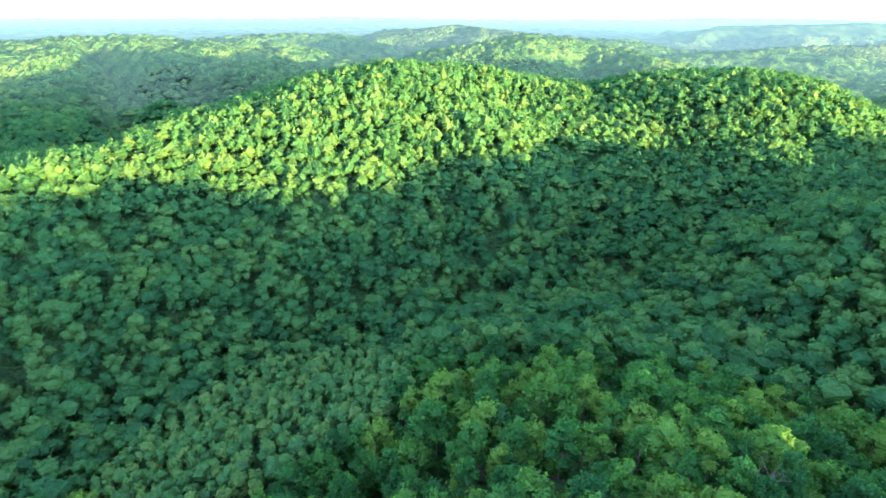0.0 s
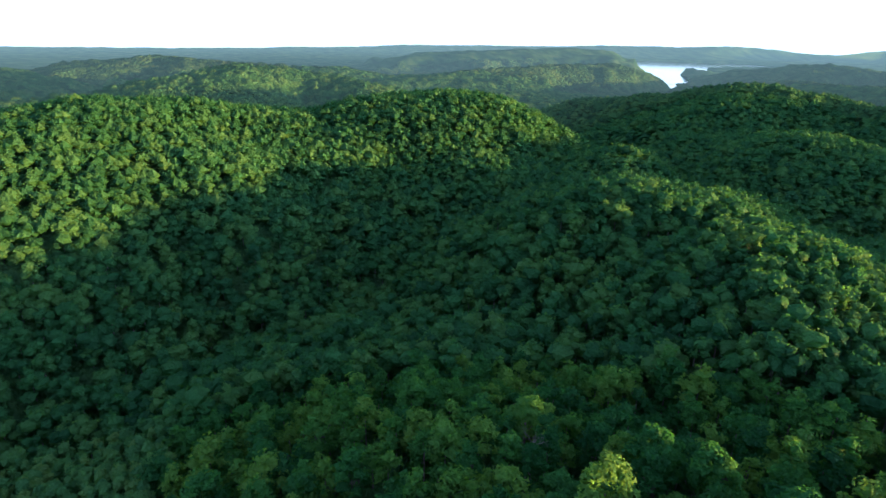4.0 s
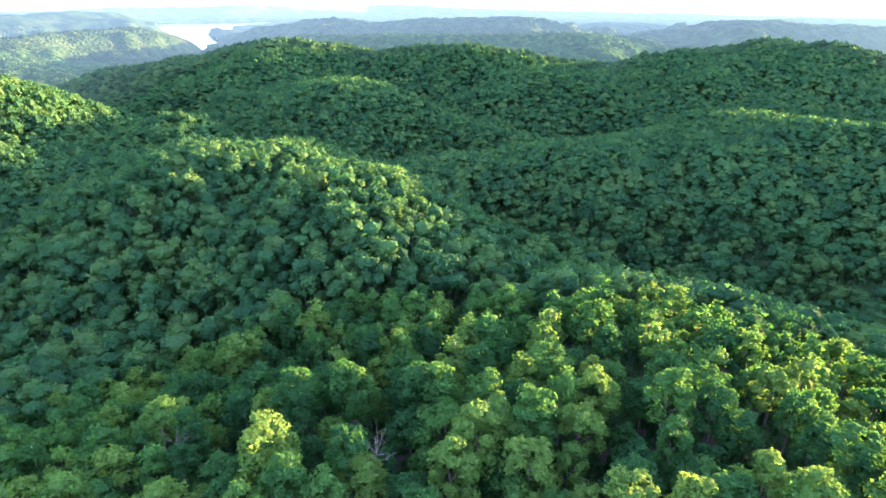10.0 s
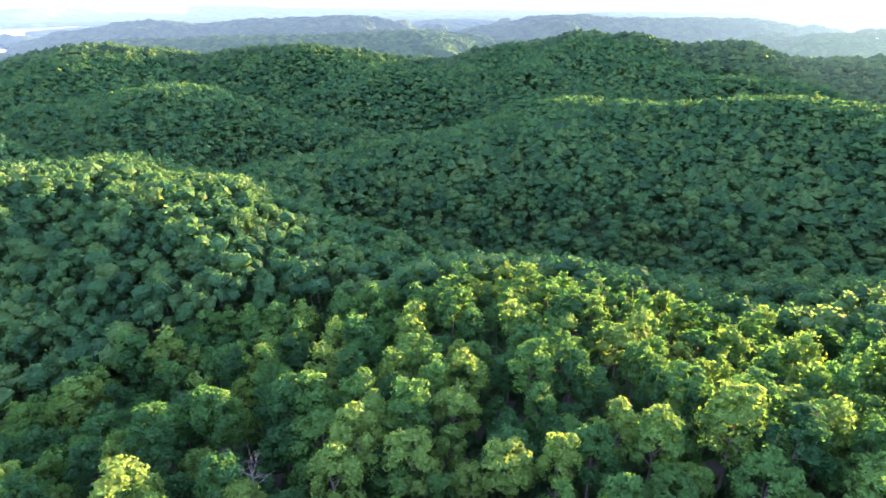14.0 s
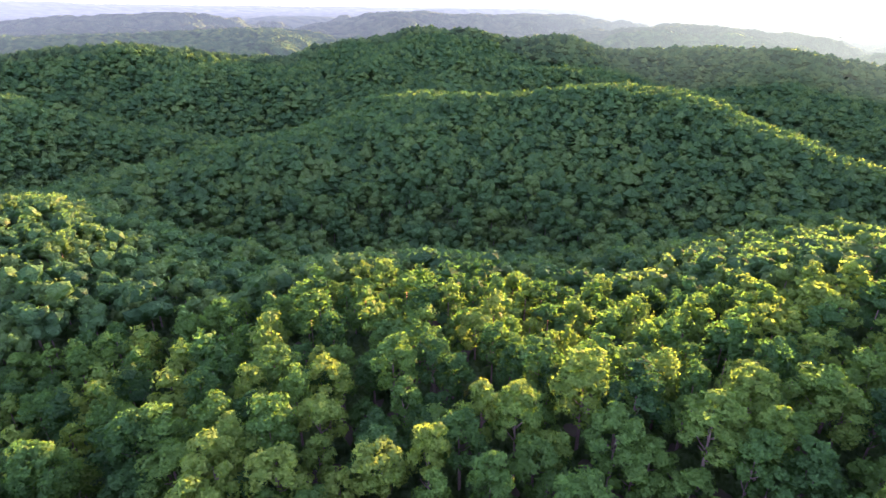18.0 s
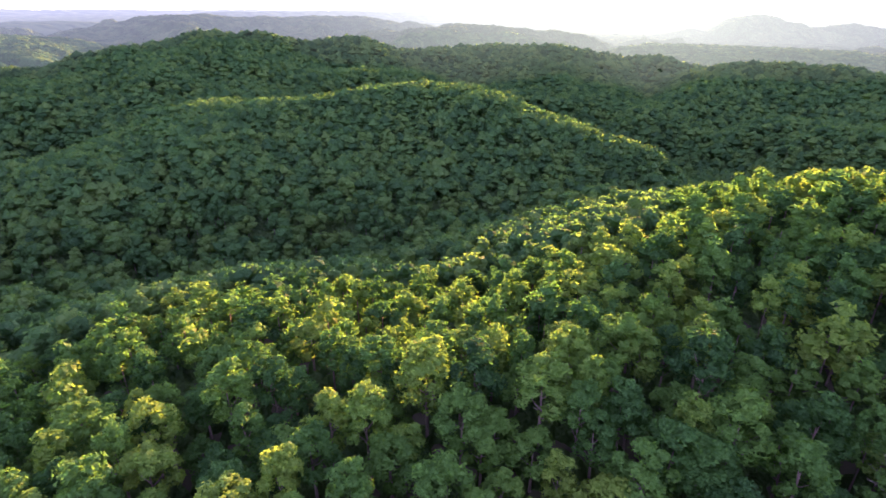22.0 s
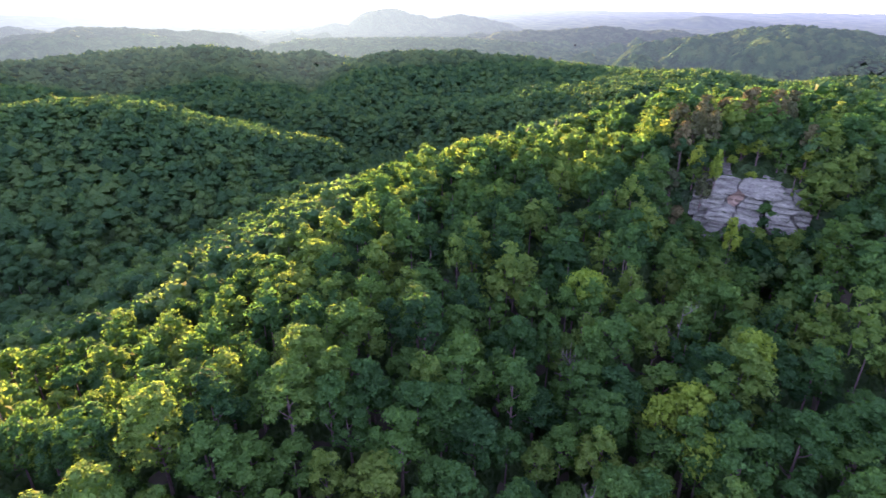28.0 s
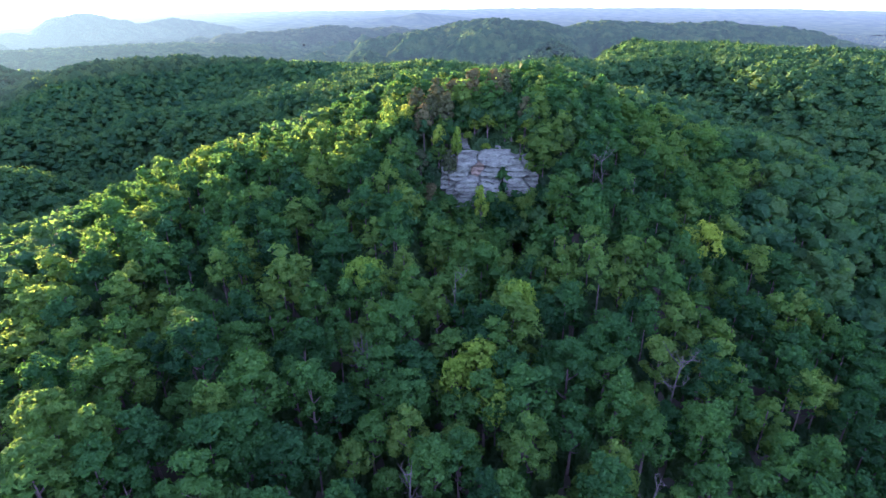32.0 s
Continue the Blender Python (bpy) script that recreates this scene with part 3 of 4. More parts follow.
def young_stand(x, y):
    r, b = np.hypot(x, y), np.degrees(np.arctan2(x, y))
    return ((r - 143) / 38) ** 2 + ((b + 102) / 19) ** 2 < 1 + 0.5 * (soft_noise(x, y, 30, 12) - 0.5)


rng = np.random.default_rng(4)
hidden_protos = [crown_arrays(rng, 2, 4, 0.9, core=1.25, width=3.4, height=4.2, plain=True) for _ in range(4)]
dot_protos = [crown_arrays(rng, 4, 28, 0.66, core=1.02, width=3.3, height=4.4, plain=True, ragged=0.55) for _ in range(14)]
backdrop_protos = [crown_arrays(rng, 4, 10, 0.9, core=1.14, width=3.5, height=4.4, plain=True, ragged=0.5) for _ in range(12)]
far_protos = [crown_arrays(rng, 5, 50, 0.55, core=0.98, width=3.4, height=4.6, plain=True, ragged=0.65) for _ in range(16)]
mid_protos = [crown_arrays(rng, 7, 91, 0.48, core=0.88, width=3.3, height=5.4, ragged=0.7) for _ in range(12)]
near_protos = [crown_arrays(rng, 15, 420, 0.4, core=0.84, width=3.2, height=6.0, plain=True, ragged=0.45) for _ in range(10)]
young_protos = [crown_arrays(rng, 4, 60, 0.34, width=2.0, height=3.4, pointed=0.45, core=0.9, ragged=0.6) for _ in range(8)]

# how far up the nearer land reaches, as seen from the hover, by bearing and distance
HIDE_B, HIDE_R = np.arange(-180, 180, 0.5), np.arange(40, 920, 8.0)
hb, hr = np.meshgrid(HIDE_B, HIDE_R, indexing="ij")
HIDE = np.maximum.accumulate((treetops(*at(hb, hr)) - EYE) / hr, axis=1)


def sheltered(x, y):
    """On the slopes that lie behind nearer crests."""
    r, b = np.hypot(x, y), np.degrees(np.arctan2(x, y))
    j = np.clip(((r - 40) / 8).astype(int) - 3, 0, len(HIDE_R) - 1)
    return ((treetops(x, y) + 6 - EYE) / np.maximum(r, 1) < HIDE[((b + 180) / 0.5).astype(int) % len(HIDE_B), j]) & (r > 150)


valley = plant(5.7, 285, 466, 20, -130, 142, 1.2)
b = np.degrees(np.arctan2(valley[0], valley[1]))
across = (np.hypot(valley[0], valley[1]) < 405) & (b > -18) & (b < 60)
woodland("valley_forest", far_protos, keep(valley, ~across), "green broadleaf forest down the slopes of the valley", uneven=3.4)
woodland("far_side_forest", far_protos, keep(valley, across), "shaded green oak forest on the ridge across the valley", lift=-0.8, uneven=3.4)
woodland("far_slope_forest", dot_protos, plant(5.6, 466, 640, 25, -129, 141, 1.2), "green forest on the hillsides across the valley", uneven=3.0)
# trees far enough out to carry painted haze in their leaves
woodland("hazed_woods", backdrop_protos, plant(6.6, 640, 905, 27, -128, 140, 1.4), "dense green broadleaf forest over the hills in the distance", leaf_0)
mid = plant(7.2, 150, 285, 30, -135, 145, 1.36)
b = np.degrees(np.arctan2(mid[0], mid[1]))
hilltop = (np.hypot(mid[0], mid[1]) < 212) & (b > 62) & (b < 126)
woodland("rock_hill_forest", near_protos, keep(mid, hilltop & ~near_rock(mid[0], mid[1], 2.5) & ~pine_patch(mid[0], mid[1])), "oak forest on the hill round the rock outcrop", leaf_mid, uneven=6.5, lift=-2.6)
woodland("slope_forest", mid_protos, keep(mid, ~hilltop & ~young_stand(mid[0], mid[1])), "green oak forest on the flanks of the ridge", lift=-0.8)
young = plant(3.7, 95, 195, 50, -130, -76)
woodland("young_poplars", young_protos, keep(young, young_stand(young[0], young[1])), "pale green stand of young pointed poplars", leaf_young, lift=-1.0, uneven=2.5)
near = plant(7.0, 52, 150, 40, -135, 145, 1.22)
r, b = np.hypot(near[0], near[1]), np.degrees(np.arctan2(near[0], near[1]))
single = (r > 60) & (r < 108) & (b > -44) & (b < 128)
woodland("ridge_forest", near_protos, keep(near, ~single & ~young_stand(near[0], near[1])), "oak forest on the slopes of the ridge", leaf_mid, uneven=7.0, lift=-3.0)


fill = plant(4.0, 140, 196, 60, 91, 111, 1.05)
scrub_protos = [crown_arrays(rng, 5, 60, 0.42, width=2.0, height=2.6, core=0.85) for _ in range(4)]
around = near_rock(fill[0], fill[1], 16.0) & ~near_rock(fill[0], fill[1], 0.3)
behind = np.hypot(fill[0], fill[1]) > 170
woodland("thicket", scrub_protos, keep(fill, around & behind), "young green trees and shrubs crowding the top of the rock", lift=-2.0, uneven=3.5)
woodland("thicket", scrub_protos, keep(fill, around & ~behind), "young green trees and shrubs below the rock outcrop", lift=-1.5, uneven=4.5)

def trunks_of(name, places, label):
    """Slim trunks under the crowns of a woodland."""
    x, y, s, tint, turn = places
    z = treetops(x, y)
    a = np.arange(3) * 2.094
    ring = np.stack([np.cos(a), np.sin(a)], 1)
    low = np.concatenate([np.stack([x, y], 1)[:, None] + ring[None] * 0.26, np.broadcast_to((z - TREE - 1)[:, None, None], (len(x), 3, 1))], -1)
    high = np.concatenate([np.stack([x, y], 1)[:, None] + ring[None] * 0.12, np.broadcast_to((z - 6)[:, None, None], (len(x), 3, 1))], -1)
    f = np.array([(0, 1, 4, 3), (1, 2, 5, 4), (2, 0, 3, 5)])
    F = (f[None] + (np.arange(len(x)) * 6)[:, None, None]).reshape(-1, 4)
    ob = new(name, mesh_from(name, np.concatenate([low, high], 1).reshape(-1, 3), F, bark, smooth=True))
    return tagged(ob, label, "tree trunks", kind="stuff")


trunks_of("forest_trunks", keep(mid, ~near_rock(mid[0], mid[1], 2.5) & ~young_stand(mid[0], mid[1])), "slim grey-brown oak trunks under the canopy")
trunks_of("ridge_trunks", keep(near, ~single & ~young_stand(near[0], near[1])), "slim grey-brown oak trunks on the slopes of the ridge")

rear = plant(6.6, 0, 150, 70, big=1.15)
b = np.degrees(np.arctan2(rear[0], rear[1]))
rear = keep(rear, (np.hypot(rear[0], rear[1]) < 52) | (b < -135) | (b > 145))
close = np.hypot(rear[0], rear[1]) < 52
woodland("ridgetop_forest", near_protos, keep(rear, close), "green oak forest on the ridge over the valley", leaf_mid)
woodland("rear_forest", mid_protos, keep(rear, ~close), "green oak forest on the slope behind the ridge", leaf_mid)
trunks_of("rear_trunks", rear, "slim grey-brown oak trunks on the slope behind the ridge")

# low foliage under the trees
ux, uy, uf = polar_sheet(np.arange(-135, 145, 0.8), np.concatenate([np.arange(40, 300, 3.2), np.arange(302, 920, 8.0)]))
top, tint = crowns(ux, uy, 5.0)
far = np.clip((np.hypot(ux, uy) - 130) / 150, 0, 1)
drop = np.where(near_rock(ux, uy, 0.0), 40.0, np.where(young_stand(ux, uy), 10.0, 14.5 - 6.0 * far))
under = new("understorey", mesh_from("understorey", np.stack([ux, uy, treetops(ux, uy) - drop - 4 + top * 5], 1), uf, leaf_under, tint=tint))
tagged(under, "dark saplings and shrubs between the tree trunks", "undergrowth", kind="stuff")


# ---- single trees on the ridge ----
def part(name, mesh, parent, label=""):
    ob = new(name, mesh)
    ob.parent = parent
    return tagged(ob, label) if label else ob


def limb(points, radii, sides=6):
    """A bent tapering branch through points."""
    V, F = [], []
    for k, (p, r) in enumerate(zip(points, radii)):
        p = np.array(p, float)
        q = np.array(points[min(k + 1, len(points) - 1)], float) - np.array(points[max(k - 1, 0)], float)
        q /= np.linalg.norm(q)
        u = np.cross(q, (0.31, 0.95, 0.05)); u /= np.linalg.norm(u)
        w = np.cross(q, u)
        a = np.arange(sides) * 2 * math.pi / sides
        V.append(p + r * (np.cos(a)[:, None] * u + np.sin(a)[:, None] * w))
    for k in range(len(points) - 1):
        for i in range(sides):
            j = (i + 1) % sides
            F.append((k * sides + i, k * sides + j, (k + 1) * sides + j, (k + 1) * sides + i))
    return np.concatenate(V), np.array(F)


def join(pieces):
    V, F, n = [], [], 0
    for v, f in pieces:
        V.append(v); F.append(f + n); n += len(v)
    return np.concatenate(V), np.concatenate(F)


def trunk_arrays(rng, height, base, limbs=5, reach=2.6):
    """A tapered trunk with bent limbs."""
    bend = rng.normal(0, 0.25, 2)
    top = (bend[0], bend[1], height)
    out = [limb([(0, 0, -1.2), (0, 0, 0.3), (bend[0] * 0.4, bend[1] * 0.4, height * 0.5), top], [base * 1.35, base, base * 0.75, base * 0.25], 8)]
    for k in range(limbs):
        a, h = k * 2.4 + rng.uniform(-0.4, 0.4), height * rng.uniform(0.45, 0.85)
        s = rng.uniform(0.7, 1.1) * reach
        p = np.array((bend[0] * h / height, bend[1] * h / height, h))
        d = np.array((math.cos(a), math.sin(a), 0.0))
        out.append(limb([p, p + d * s * 0.5 + (0, 0, s * 0.5), p + d * s + (0, 0, s * 1.3)], [base * 0.45, base * 0.3, base * 0.1], 5))
    return join(out)


def make_tree(rng, name, label, category, lobes, leaves, leaf, material, width=3.3, height=5.2, tall=17.0, pointed=0.0, core=0.72, group="trees on the ridge"):
    tree = new(name)
    trunk = trunk_arrays(rng, tall - height * 0.9, 0.24, 5, width * 0.6)
    part("trunk", mesh_from("trunk", *trunk, bark), tree)
    v, f = crown_arrays(rng, lobes, leaves, leaf, core=core, width=width, height=height, pointed=pointed, plain=True, ragged=0.42)
    part("crown", mesh_from("crown", v + (0, 0, tall - height), f, material), tree)
    return tagged(tree, label, category, group)


oaks = [make_tree(rng, "oak_tree", "tall oak with a lobed green crown on the ridge", "tree", 22, 1760, 0.33, leaf_near, width=3.2, height=6.4, tall=18.0) for _ in range(10)]
used = [0] * len(oaks)


def set_tree(protos, used, k, x, y, w, h, turn):
    """Puts a tree, or a copy of it, on the ground."""
    m = Matrix.Translation((x, y, float(ground_height(np.array([x]), np.array([y]))[0]))) @ pose(0, 0, 0, 0, 0, turn) @ Matrix.Diagonal((w, w, h, 1))
    if used[k]:
        return copy_thing(protos[k], m) if protos[k].scale == Vector((1, 1, 1)) else copy_thing(protos[k], m @ Matrix.Diagonal((*[1 / c for c in protos[k].scale], 1)))
    used[k] = 1
    protos[k].matrix_basis = m
    return protos[k]


for x, y, s, tint, turn in zip(*keep(near, single)):
    set_tree(oaks, used, int(turn * 977) % len(oaks), x, y, s, 0.52 + 0.33 * s + (turn * 37 % 1 - 0.5) * 0.6, turn * 360)


# ---- rock outcrop ----
OUT = Vector((ROCK.x, ROCK.y, 0)).normalized()
SIDE = Vector((OUT.y, -OUT.x, 0))
stone = earth("sandstone", [(0.28, (0.03, 0.03, 0.02)), (0.42, (0.075, 0.09, 0.066)), (0.55, (0.135, 0.168, 0.122)), (0.75, (0.225, 0.262, 0.19))], 0.35, stretch=(1, 1, 5), second=5, bump=0.6)
rusty = earth("rusty_sandstone", [(0.3, (0.07, 0.058, 0.036)), (0.5, (0.15, 0.125, 0.08)), (0.75, (0.2, 0.175, 0.12))], 0.4, stretch=(1, 1, 4), second=5, bump=0.6)


LEAN = 0.42      # the face leans back


def face_depth(u, v, step):
    """How far back the rock's face stands: leaning, laid flatter on the top slabs, with beds worn in."""
    bed = v + 0.5 * noise.noise(Vector((u * 0.12, v * 0.1, 3.0)))
    groove = max(0.0, math.cos(bed * 6.283 / 1.35) - 0.6) * 1.6
    return (LEAN * v + 1.25 * max(0.0, v - 2.4) + step + groove
            + 0.7 * noise.noise(Vector((u * 0.22, v * 0.3, 9.0))) + 0.3 * noise.noise(Vector((u * 0.8, v * 1.1, 5.0))))


def clip_cell(poly, nu, nv, d):
    """The part of an outline where u * nu + v * nv < d."""
    out = []
    for (u1, v1), (u2, v2) in zip(poly, poly[1:] + poly[:1]):
        s1, s2 = u1 * nu + v1 * nv - d, u2 * nu + v2 * nv - d
        if s1 <= 0:
            out.append((u1, v1))
        if s1 * s2 < 0:
            k = s1 / (s1 - s2)
            out.append((u1 + k * (u2 - u1), v1 + k * (v2 - v1)))
    return out


def block_outline(k, blocks):
    """A rounded block, cut straight where it meets its neighbours, with a thin crack left between."""
    u, v, w, h = blocks[k][:4]
    g = random.Random(k * 7 + 1)
    poly = []
    for i in range(28):
        a = i * math.tau / 28
        c, sn = math.cos(a), math.sin(a)
        q = (abs(c) ** 4.2 + abs(sn) ** 4.2) ** (-1 / 4.2) * (1 + g.uniform(-0.16, 0.07))
        poly.append((u + c * q * w * 1.26, v + sn * q * h * 1.36))
    for j, (u2, v2, w2, h2, *_) in enumerate(blocks):
        if j == k or abs(blocks[j][4] - blocks[k][4]) > 2.5 or (u2 > 6.5) != (u > 6.5):
            continue
        # beds part the blocks more readily than joints do
        tilt = -0.45 if u + u2 < 2 else 0.3
        du, dv = (u2 - u) + tilt * (v2 - v), (v2 - v) * 2.4 + tilt * (u2 - u)
        mid = (u2 ** 2 - u ** 2) / 2 + (v2 ** 2 - v ** 2) * 1.2 + tilt * (u2 * v2 - u * v) + (w * h - w2 * h2) * 0.35
        n = math.hypot(du, dv)
        poly = clip_cell(poly, du / n, dv / n, mid / n - 0.1 - 0.1 * ((k * 13 + j * 13) % 7 == 0))
        if len(poly) < 3:
            return []
    return poly


def block_mesh(poly, step, thick):
    """A block of the outcrop: a worn face with rounded edges, and sides that run back."""
    cu, cv = sum(q[0] for q in poly) / len(poly), sum(q[1] for q in poly) / len(poly)
    rim, n = [], 44
    lengths = [math.dist(p, q) for p, q in zip(poly, poly[1:] + poly[:1])]
    total, run, i = sum(lengths), 0.0, 0
    for k in range(n):
        d = total * k / n
        while d > run + lengths[i] and i < len(poly) - 1:
            run += lengths[i]
            i += 1
        (u1, v1), (u2, v2) = poly[i], poly[(i + 1) % len(poly)]
        t = (d - run) / max(lengths[i], 1e-6)
        rim.append((u1 + (u2 - u1) * t, v1 + (v2 - v1) * t))
    bm = bmesh.new()
    rings = []
    for f, back in ((0.2, 0.0), (0.42, 0.0), (0.64, 0.0), (0.84, 0.0), (0.95, 0.03), (0.988, 0.11), (1.0, 0.4), (1.0, 2.2), (0.97, thick)):
        ring = []
        for u, v in rim:
            x, z = cu + (u - cu) * f, cv + (v - cv) * f
            j = 0.1 * noise.noise(Vector((x * 0.9, z * 0.9, back * 0.7)))
            ring.append(bm.verts.new((x + j, face_depth(x, z, step) + back, z + j + (0.12 * back if v > cv else 0))))
        rings.append(ring)
    for r1, r2 in zip(rings, rings[1:]):
        for i in range(n):
            bm.faces.new((r1[i], r1[(i + 1) % n], r2[(i + 1) % n], r2[i]))
    bm.faces.new(rings[0][::-1])
    bm.faces.new(rings[-1])
    bmesh.ops.recalc_face_normals(bm, faces=bm.faces[:])
    me = bpy.data.meshes.new("boulder")
    for f in bm.faces:
        f.smooth = False
    bm.to_mesh(me)
    bm.free()
    return me


outcrop = tagged(new("rock_outcrop"), "pale grey layered sandstone outcrop rising among the trees", "rock")
outcrop.matrix_basis = Matrix.Translation(ROCK) @ Matrix(((SIDE.x, OUT.x, 0, 0), (SIDE.y, OUT.y, 0, 0), (0, 0, 1, 0), (0, 0, 0, 1))) @ Matrix.Diagonal((1.06, 1.06, 1.06, 1))
# across, up, half width, half height, set back
BLOCKS = [(-4.9, 6.4, 2.6, 1.0, 0.9), (-3.9, 4.5, 2.9, 1.3, 0.2), (-4.4, 1.9, 3.0, 1.4, -0.2), (3.0, 3.6, 4.9, 1.9, 0.2), (-9.6, -3.6, 1.5, 1.7, 1.2),
          (-1.0, 0.3, 1.4, 1.6, 0.5), (2.1, -0.1, 2.5, 1.2, 0.5), (-6.1, -0.9, 2.4, 1.1, 0.0), (-4.0, -3.7, 3.5, 2.3, -0.7), (1.4, -3.9, 3.2, 2.2, -0.4),
          (-5.0, -7.0, 3.2, 0.9, -0.5), (-5.6, -8.7, 2.8, 0.9, -0.9), (-1.2, -7.3, 2.6, 1.0, 0.2), (-9.3, 1.4, 1.7, 2.2, 1.4), (-4.9, -10.4, 2.2, 0.8, -0.6),
          (10.6, 0.2, 3.0, 1.2, 0.4), (13.3, 2.3, 2.1, 1.2, 1.0), (10.3, -3.3, 3.1, 2.0, 0.0), (14.4, -2.2, 1.5, 1.6, 0.9), (9.6, 2.6, 1.9, 1.0, 1.3),
          (14.4, 5.0, 2.9, 0.8, 3.6), (4.4, 8.4, 2.4, 0.7, 4.4), (5.8, 9.6, 2.2, 0.6, 5.2), (-8.0, -6.0, 1.6, 1.8, 0.6)]
for k, (u, v, w, h, step) in enumerate(BLOCKS):
    outline = block_outline(k, BLOCKS)
    if not outline:
        continue
    me = block_mesh(outline, step * 1.5 + 0.9 * noise.noise(Vector((u * 3.1, v * 2.7, 1.0))), 6.0)
    me.materials.append(rusty if k == 5 else stone)
    part("boulder", me, outcrop, "rusty brown sandstone block" if k == 5 else "")
for u, w, top in ((-2.0, 8.0, 3.0), (11.5, 4.5, 0.0)):
    me = block_mesh([(u - w, -14), (u + w, -14), (u + w, top - 1), (u + w - 1, top), (u - w + 1, top), (u - w, top - 1)], 3.0, 7.0)
    me.materials.append(stone)
    part("rock_core", me, outcrop)


# ---- pines, bright saplings and shrubs about the rock ----
def spot(bearing, dist):
    x, y = at(bearing, dist)
    return float(x), float(y)


def ground_at(x, y):
    return float(ground_height(np.array([x]), np.array([y]))[0])


pines = [make_tree(rng, "pine_tree", "thin grey-brown pine by the sandstone outcrop", "pine", 12, 500, 0.42, leaf_pine, width=2.3, height=4.4, tall=15.0, pointed=0.35, core=0.7, group="pines by the rock") for _ in range(3)]
pines_used = [0, 0, 0]
for k, (b, r, h) in enumerate(((94.6, 172, 1.1), (96.9, 174, 1.2), (97.5, 184, 1.2), (104.6, 174, 1.0), (101.6, 186, 1.25), (96.8, 158, 0.85), (102.6, 187, 1.2),
                               (94.0, 181, 1.2), (95.2, 161, 1.0), (96.0, 182, 1.25), (98.5, 183, 1.15), (99.4, 187, 1.3), (97.0, 166, 1.0), (95.4, 176, 1.15), (94.2, 165, 1.0))):
    set_tree(pines, pines_used, k % 3, *spot(b, r), h, h * 1.05, k * 77)
saplings = [make_tree(rng, "sapling", "bright yellow-green young tree among darker oaks", "tree", 9, 560, 0.36, leaf_bright, width=2.4, height=3.8, tall=17.0, core=0.7, group="bright young trees") for _ in range(2)]
saplings_used = [0, 0]
# bearing, angle down to the crown, distance, width
for k, (b, down, r, w) in enumerate(((101.0, 12.9, 174, 1.0), (104.7, 13.0, 172, 0.9), (92.9, 12.3, 176, 1.0), (95.6, 11.3, 184, 1.1), (96.0, 14.3, 168, 0.75), (100.3, 21.0, 150, 0.85),
                                     (104.3, 14.6, 170, 0.7), (99.6, 13.2, 175, 0.7), (91.2, 12.6, 170, 0.9), (102.9, 12.2, 178, 0.9), (97.9, 15.0, 166, 0.6))):
    x, y = spot(b, r)
    middle = EYE - r * math.tan(radians(down)) - ground_at(x, y)
    set_tree(saplings, saplings_used, k % 2, x, y, w, middle / 13.2, k * 51)
open_trees = [make_tree(rng, "maple_tree", "light green open-crowned maple on the shaded slope", "tree", 22, 700, 0.55, leaf_bright, width=4.4, height=5.2, tall=17.5, core=0.45, group="light green maples") for _ in range(2)]
open_used = [0, 0]
for k, (b, r, w) in enumerate(((99.9, 94, 1.0), (101.9, 87, 0.85), (87.2, 118, 1.05), (104.3, 108, 0.9), (122.7, 142, 1.0), (97.0, 91, 0.7))):
    set_tree(open_trees, open_used, k % 2, *spot(b, r), w, 1.02, k * 63)
for k, (u, back, z, w) in enumerate(((1.4, 5.2, 6.0, 1.0), (-8.9, 3.4, 4.6, 1.3), (-3.8, 7.5, 8.6, 1.2), (6.3, 0.4, -1.4, 2.0), (5.9, -0.6, -4.6, 2.2), (8.0, 4.5, 2.6, 1.3), (14.5, 4.5, 3.4, 1.4))):
    v, f = crown_arrays(rng, 7, 210, 0.3, width=w, height=w * 0.9)
    bush = new("shrub", mesh_from("shrub", v + (0, 0, w * 0.55), f, leaf_bright if k < 3 else leaf_near))
    bush.matrix_basis = outcrop.matrix_basis @ Matrix.Translation((u, back, z - w * 0.5))
    tagged(bush, "small bright green shrub rooted in the rock" if k < 3 else "dark green shrub growing out of a rock cleft", "shrub", "shrubs on the rock")

# ---- dead trees ----
dead = earth("bleached_wood", [(0.3, (0.04, 0.038, 0.03)), (0.6, (0.08, 0.078, 0.062)), (0.8, (0.12, 0.115, 0.092))], 1.2, stretch=(3, 3, 0.5))


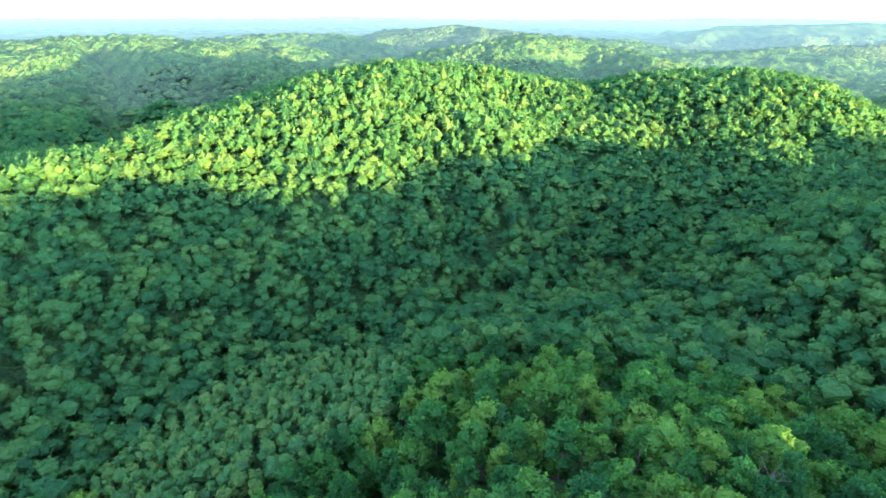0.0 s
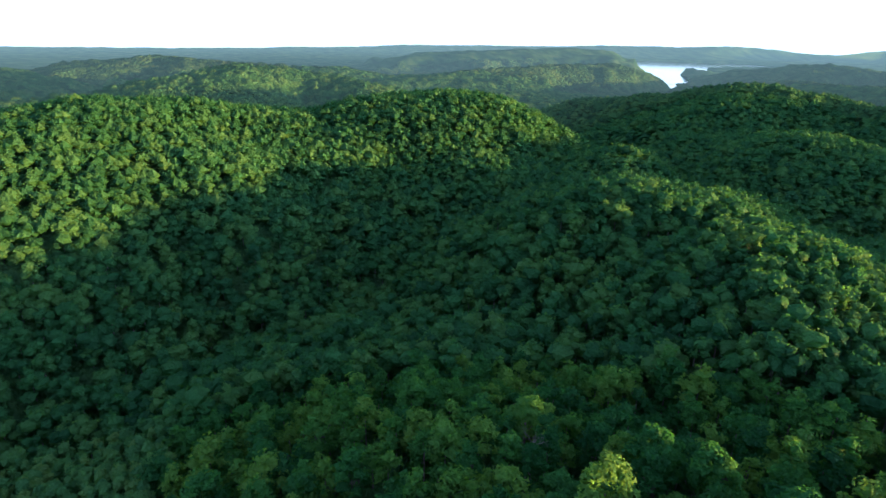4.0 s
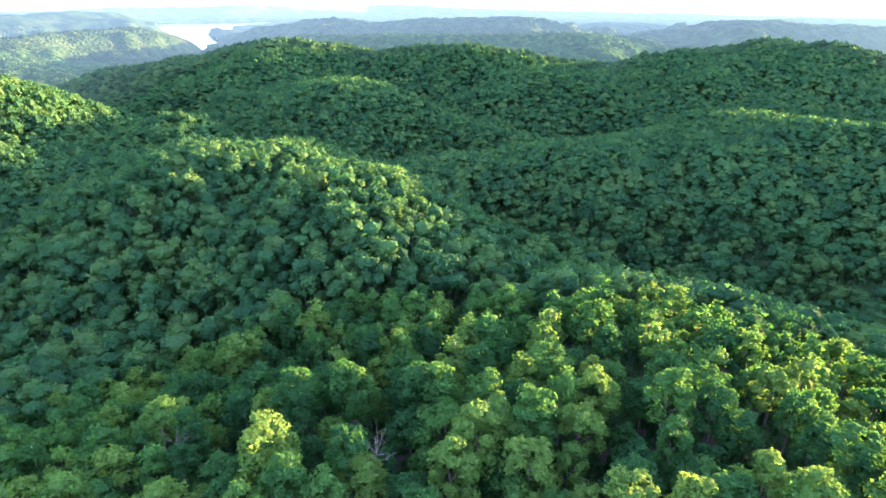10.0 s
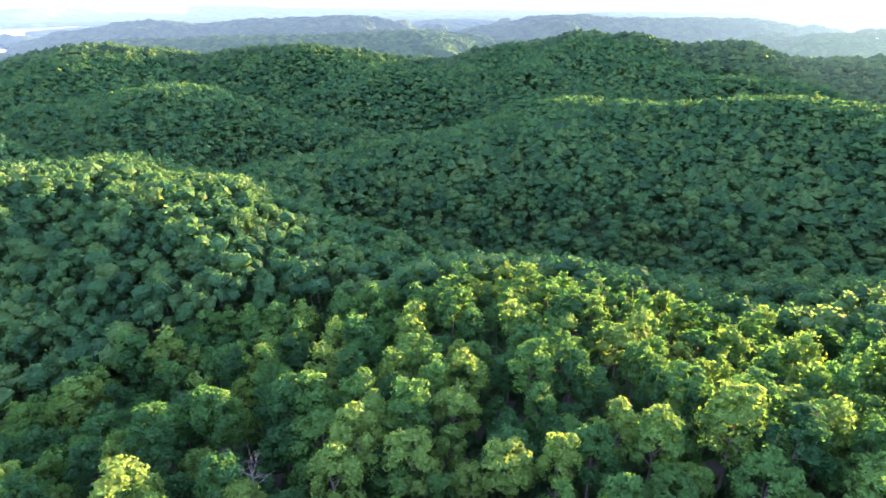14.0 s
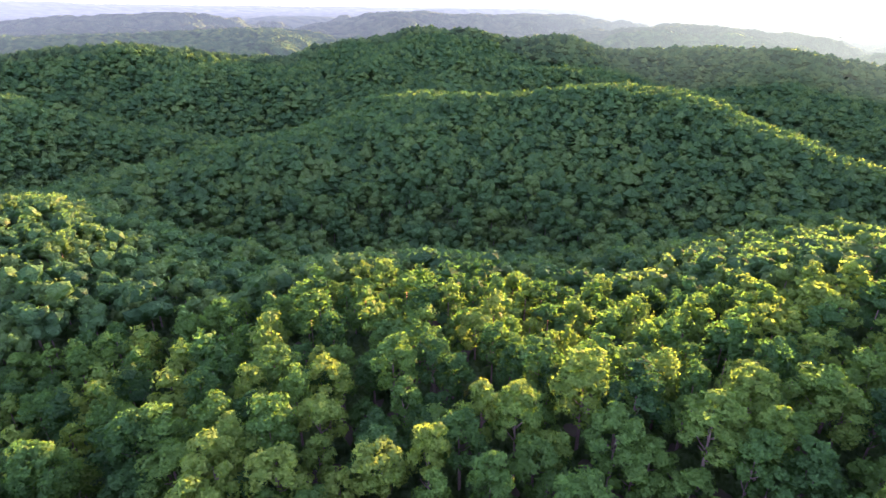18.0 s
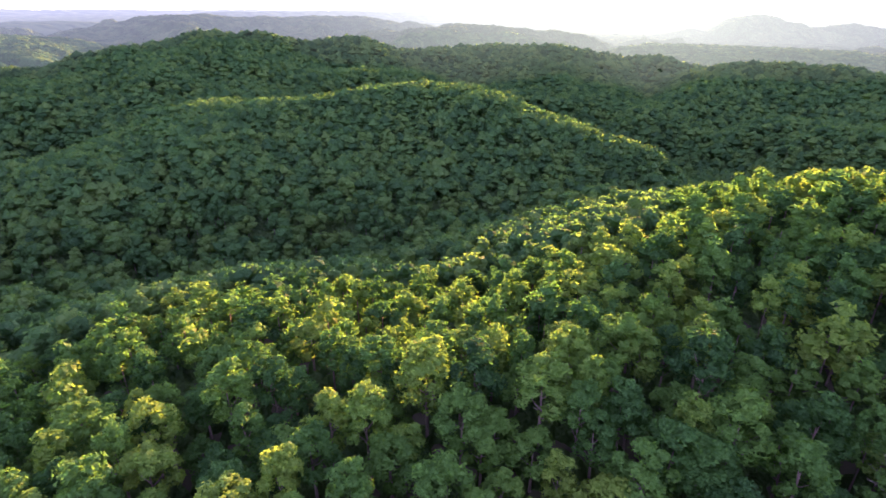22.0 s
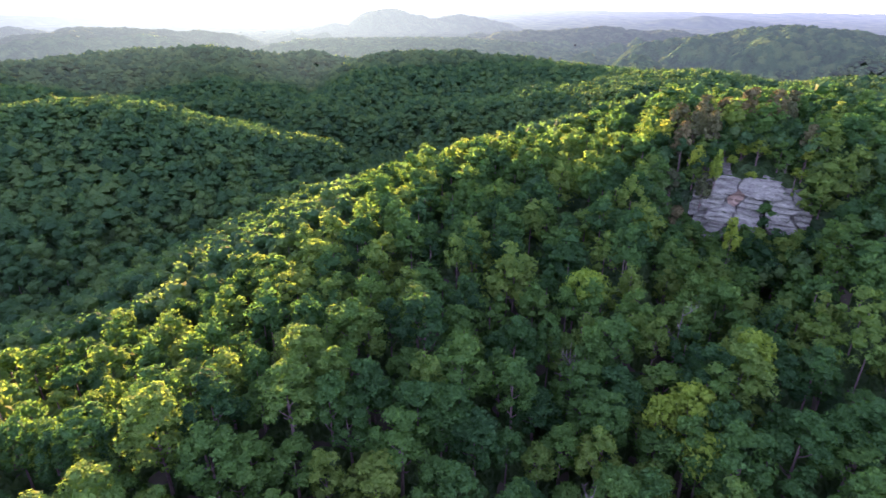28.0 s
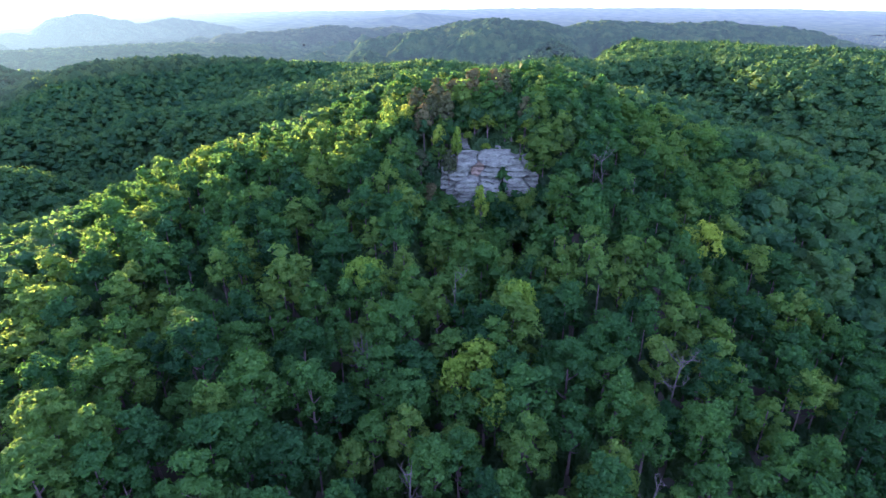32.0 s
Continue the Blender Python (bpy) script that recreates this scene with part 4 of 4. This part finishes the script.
def dead_tree(b, r, tall, boughs, seed, reach=1.0):
    """A bare forked trunk with twisting boughs and twigs."""
    g = np.random.default_rng(seed)
    x, y = spot(b, r)
    tree = tagged(new("dead_tree"), "bare grey dead tree standing among green oaks", "tree", "dead trees")
    tree.matrix_basis = Matrix.Translation((x, y, ground_at(x, y)))
    lean = g.normal(0, 0.8, 2)
    top = np.array((lean[0], lean[1], tall))
    part("trunk", mesh_from("trunk", *limb([(0, 0, -1), (0, 0, tall * 0.3), top * (0.5, 0.5, 0.7), top], [0.26, 0.2, 0.12, 0.03], 7), dead), tree)
    for k in range(boughs):
        h = tall * g.uniform(0.5, 0.92)
        p = np.array((lean[0] * h / tall * 0.8, lean[1] * h / tall * 0.8, h))
        a = k * 2.4 + g.uniform(-0.5, 0.5)
        d = np.array((math.cos(a), math.sin(a), 0.0))
        s = g.uniform(1.8, 3.4) * reach
        e1, e2 = p + d * s * 0.5 + (0, 0, s * 0.35), p + d * s + g.normal(0, 0.4, 3) + (0, 0, s * 0.9)
        bough = part("bough", mesh_from("bough", *limb([p, e1, e2], [0.085, 0.06, 0.02], 5), dead), tree)
        for j in range(5):
            o = e1 + (e2 - e1) * g.uniform(0, 0.8)
            q = o + g.normal(0, 0.7, 3) * reach + (0, 0, 0.6)
            part("twig", mesh_from("twig", *limb([o, (o + q) / 2 + g.normal(0, 0.12, 3), q], [0.04, 0.03, 0.012], 4), dead), bough)
    return tree


for k, (b, r, tall, boughs, reach) in enumerate(((122.0, 100, 19.5, 8, 1.35), (90.0, 71, 18.5, 6, 0.9), (121.2, 78, 19, 6, 0.8), (112.8, 150, 18.5, 7, 1.1), (97.1, 110, 19, 5, 1.0),
                                                 (86.2, 100, 18.5, 6, 1.0), (86.4, 97, 18.5, 6, 1.0), (-19.3, 73, 18.5, 7, 1.1), (-42.7, 94, 18.5, 6, 1.0), (-123.6, 186, 18.5, 5, 1.0))):
    dead_tree(b, r, tall, boughs, k + 60, reach)

# young oaks close about the rock
front = [(2.5, -8.5, -3.3), (-1, -11, -2.9), (6, -7.5, -3.4), (10, -7.5, -3.6), (14, -6.8, -3.0), (-4.8, -11, -6.0), (-9.8, -9, -3.2), (4.4, -10.5, -3.6), (12, -9.5, -3.4)]
ring = [(-12.5, 3, 0.55), (-11, 8, 0.7), (-7, 10.5, 0.75), (-2, 11.5, 0.7), (2, 12.5, 0.8), (7, 12, 0.7), (11.5, 9, 0.62), (16, 7, 0.62), (17, 1, 0.6),
        (9.2, 7, 0.55), (-13, -3, 0.7), (17.5, -3, 0.66), (7, -13, 0.6), (13, -12, 0.62), (-9.5, -13, 0.6), (6.2, -0.5, 0.45), (7.2, 8.5, 0.7), (-9.5, 5.5, 0.6), (-9, 13, 0.8), (13, 12.5, 0.8)]
for u, back, top in front:
    p = ROCK + SIDE * u + OUT * back
    ring.append((u, back, (p.z + top - ground_at(p.x, p.y)) / 18.0))
for k, (u, back, h) in enumerate(ring):
    p = ROCK + SIDE * u + OUT * back
    ob = set_tree(oaks, used, k % len(oaks), p.x, p.y, 0.6 + h * 0.5, h, k * 67)
    tagged(ob, "young oak crowding round the sandstone outcrop", "tree", "young oaks by the rock")
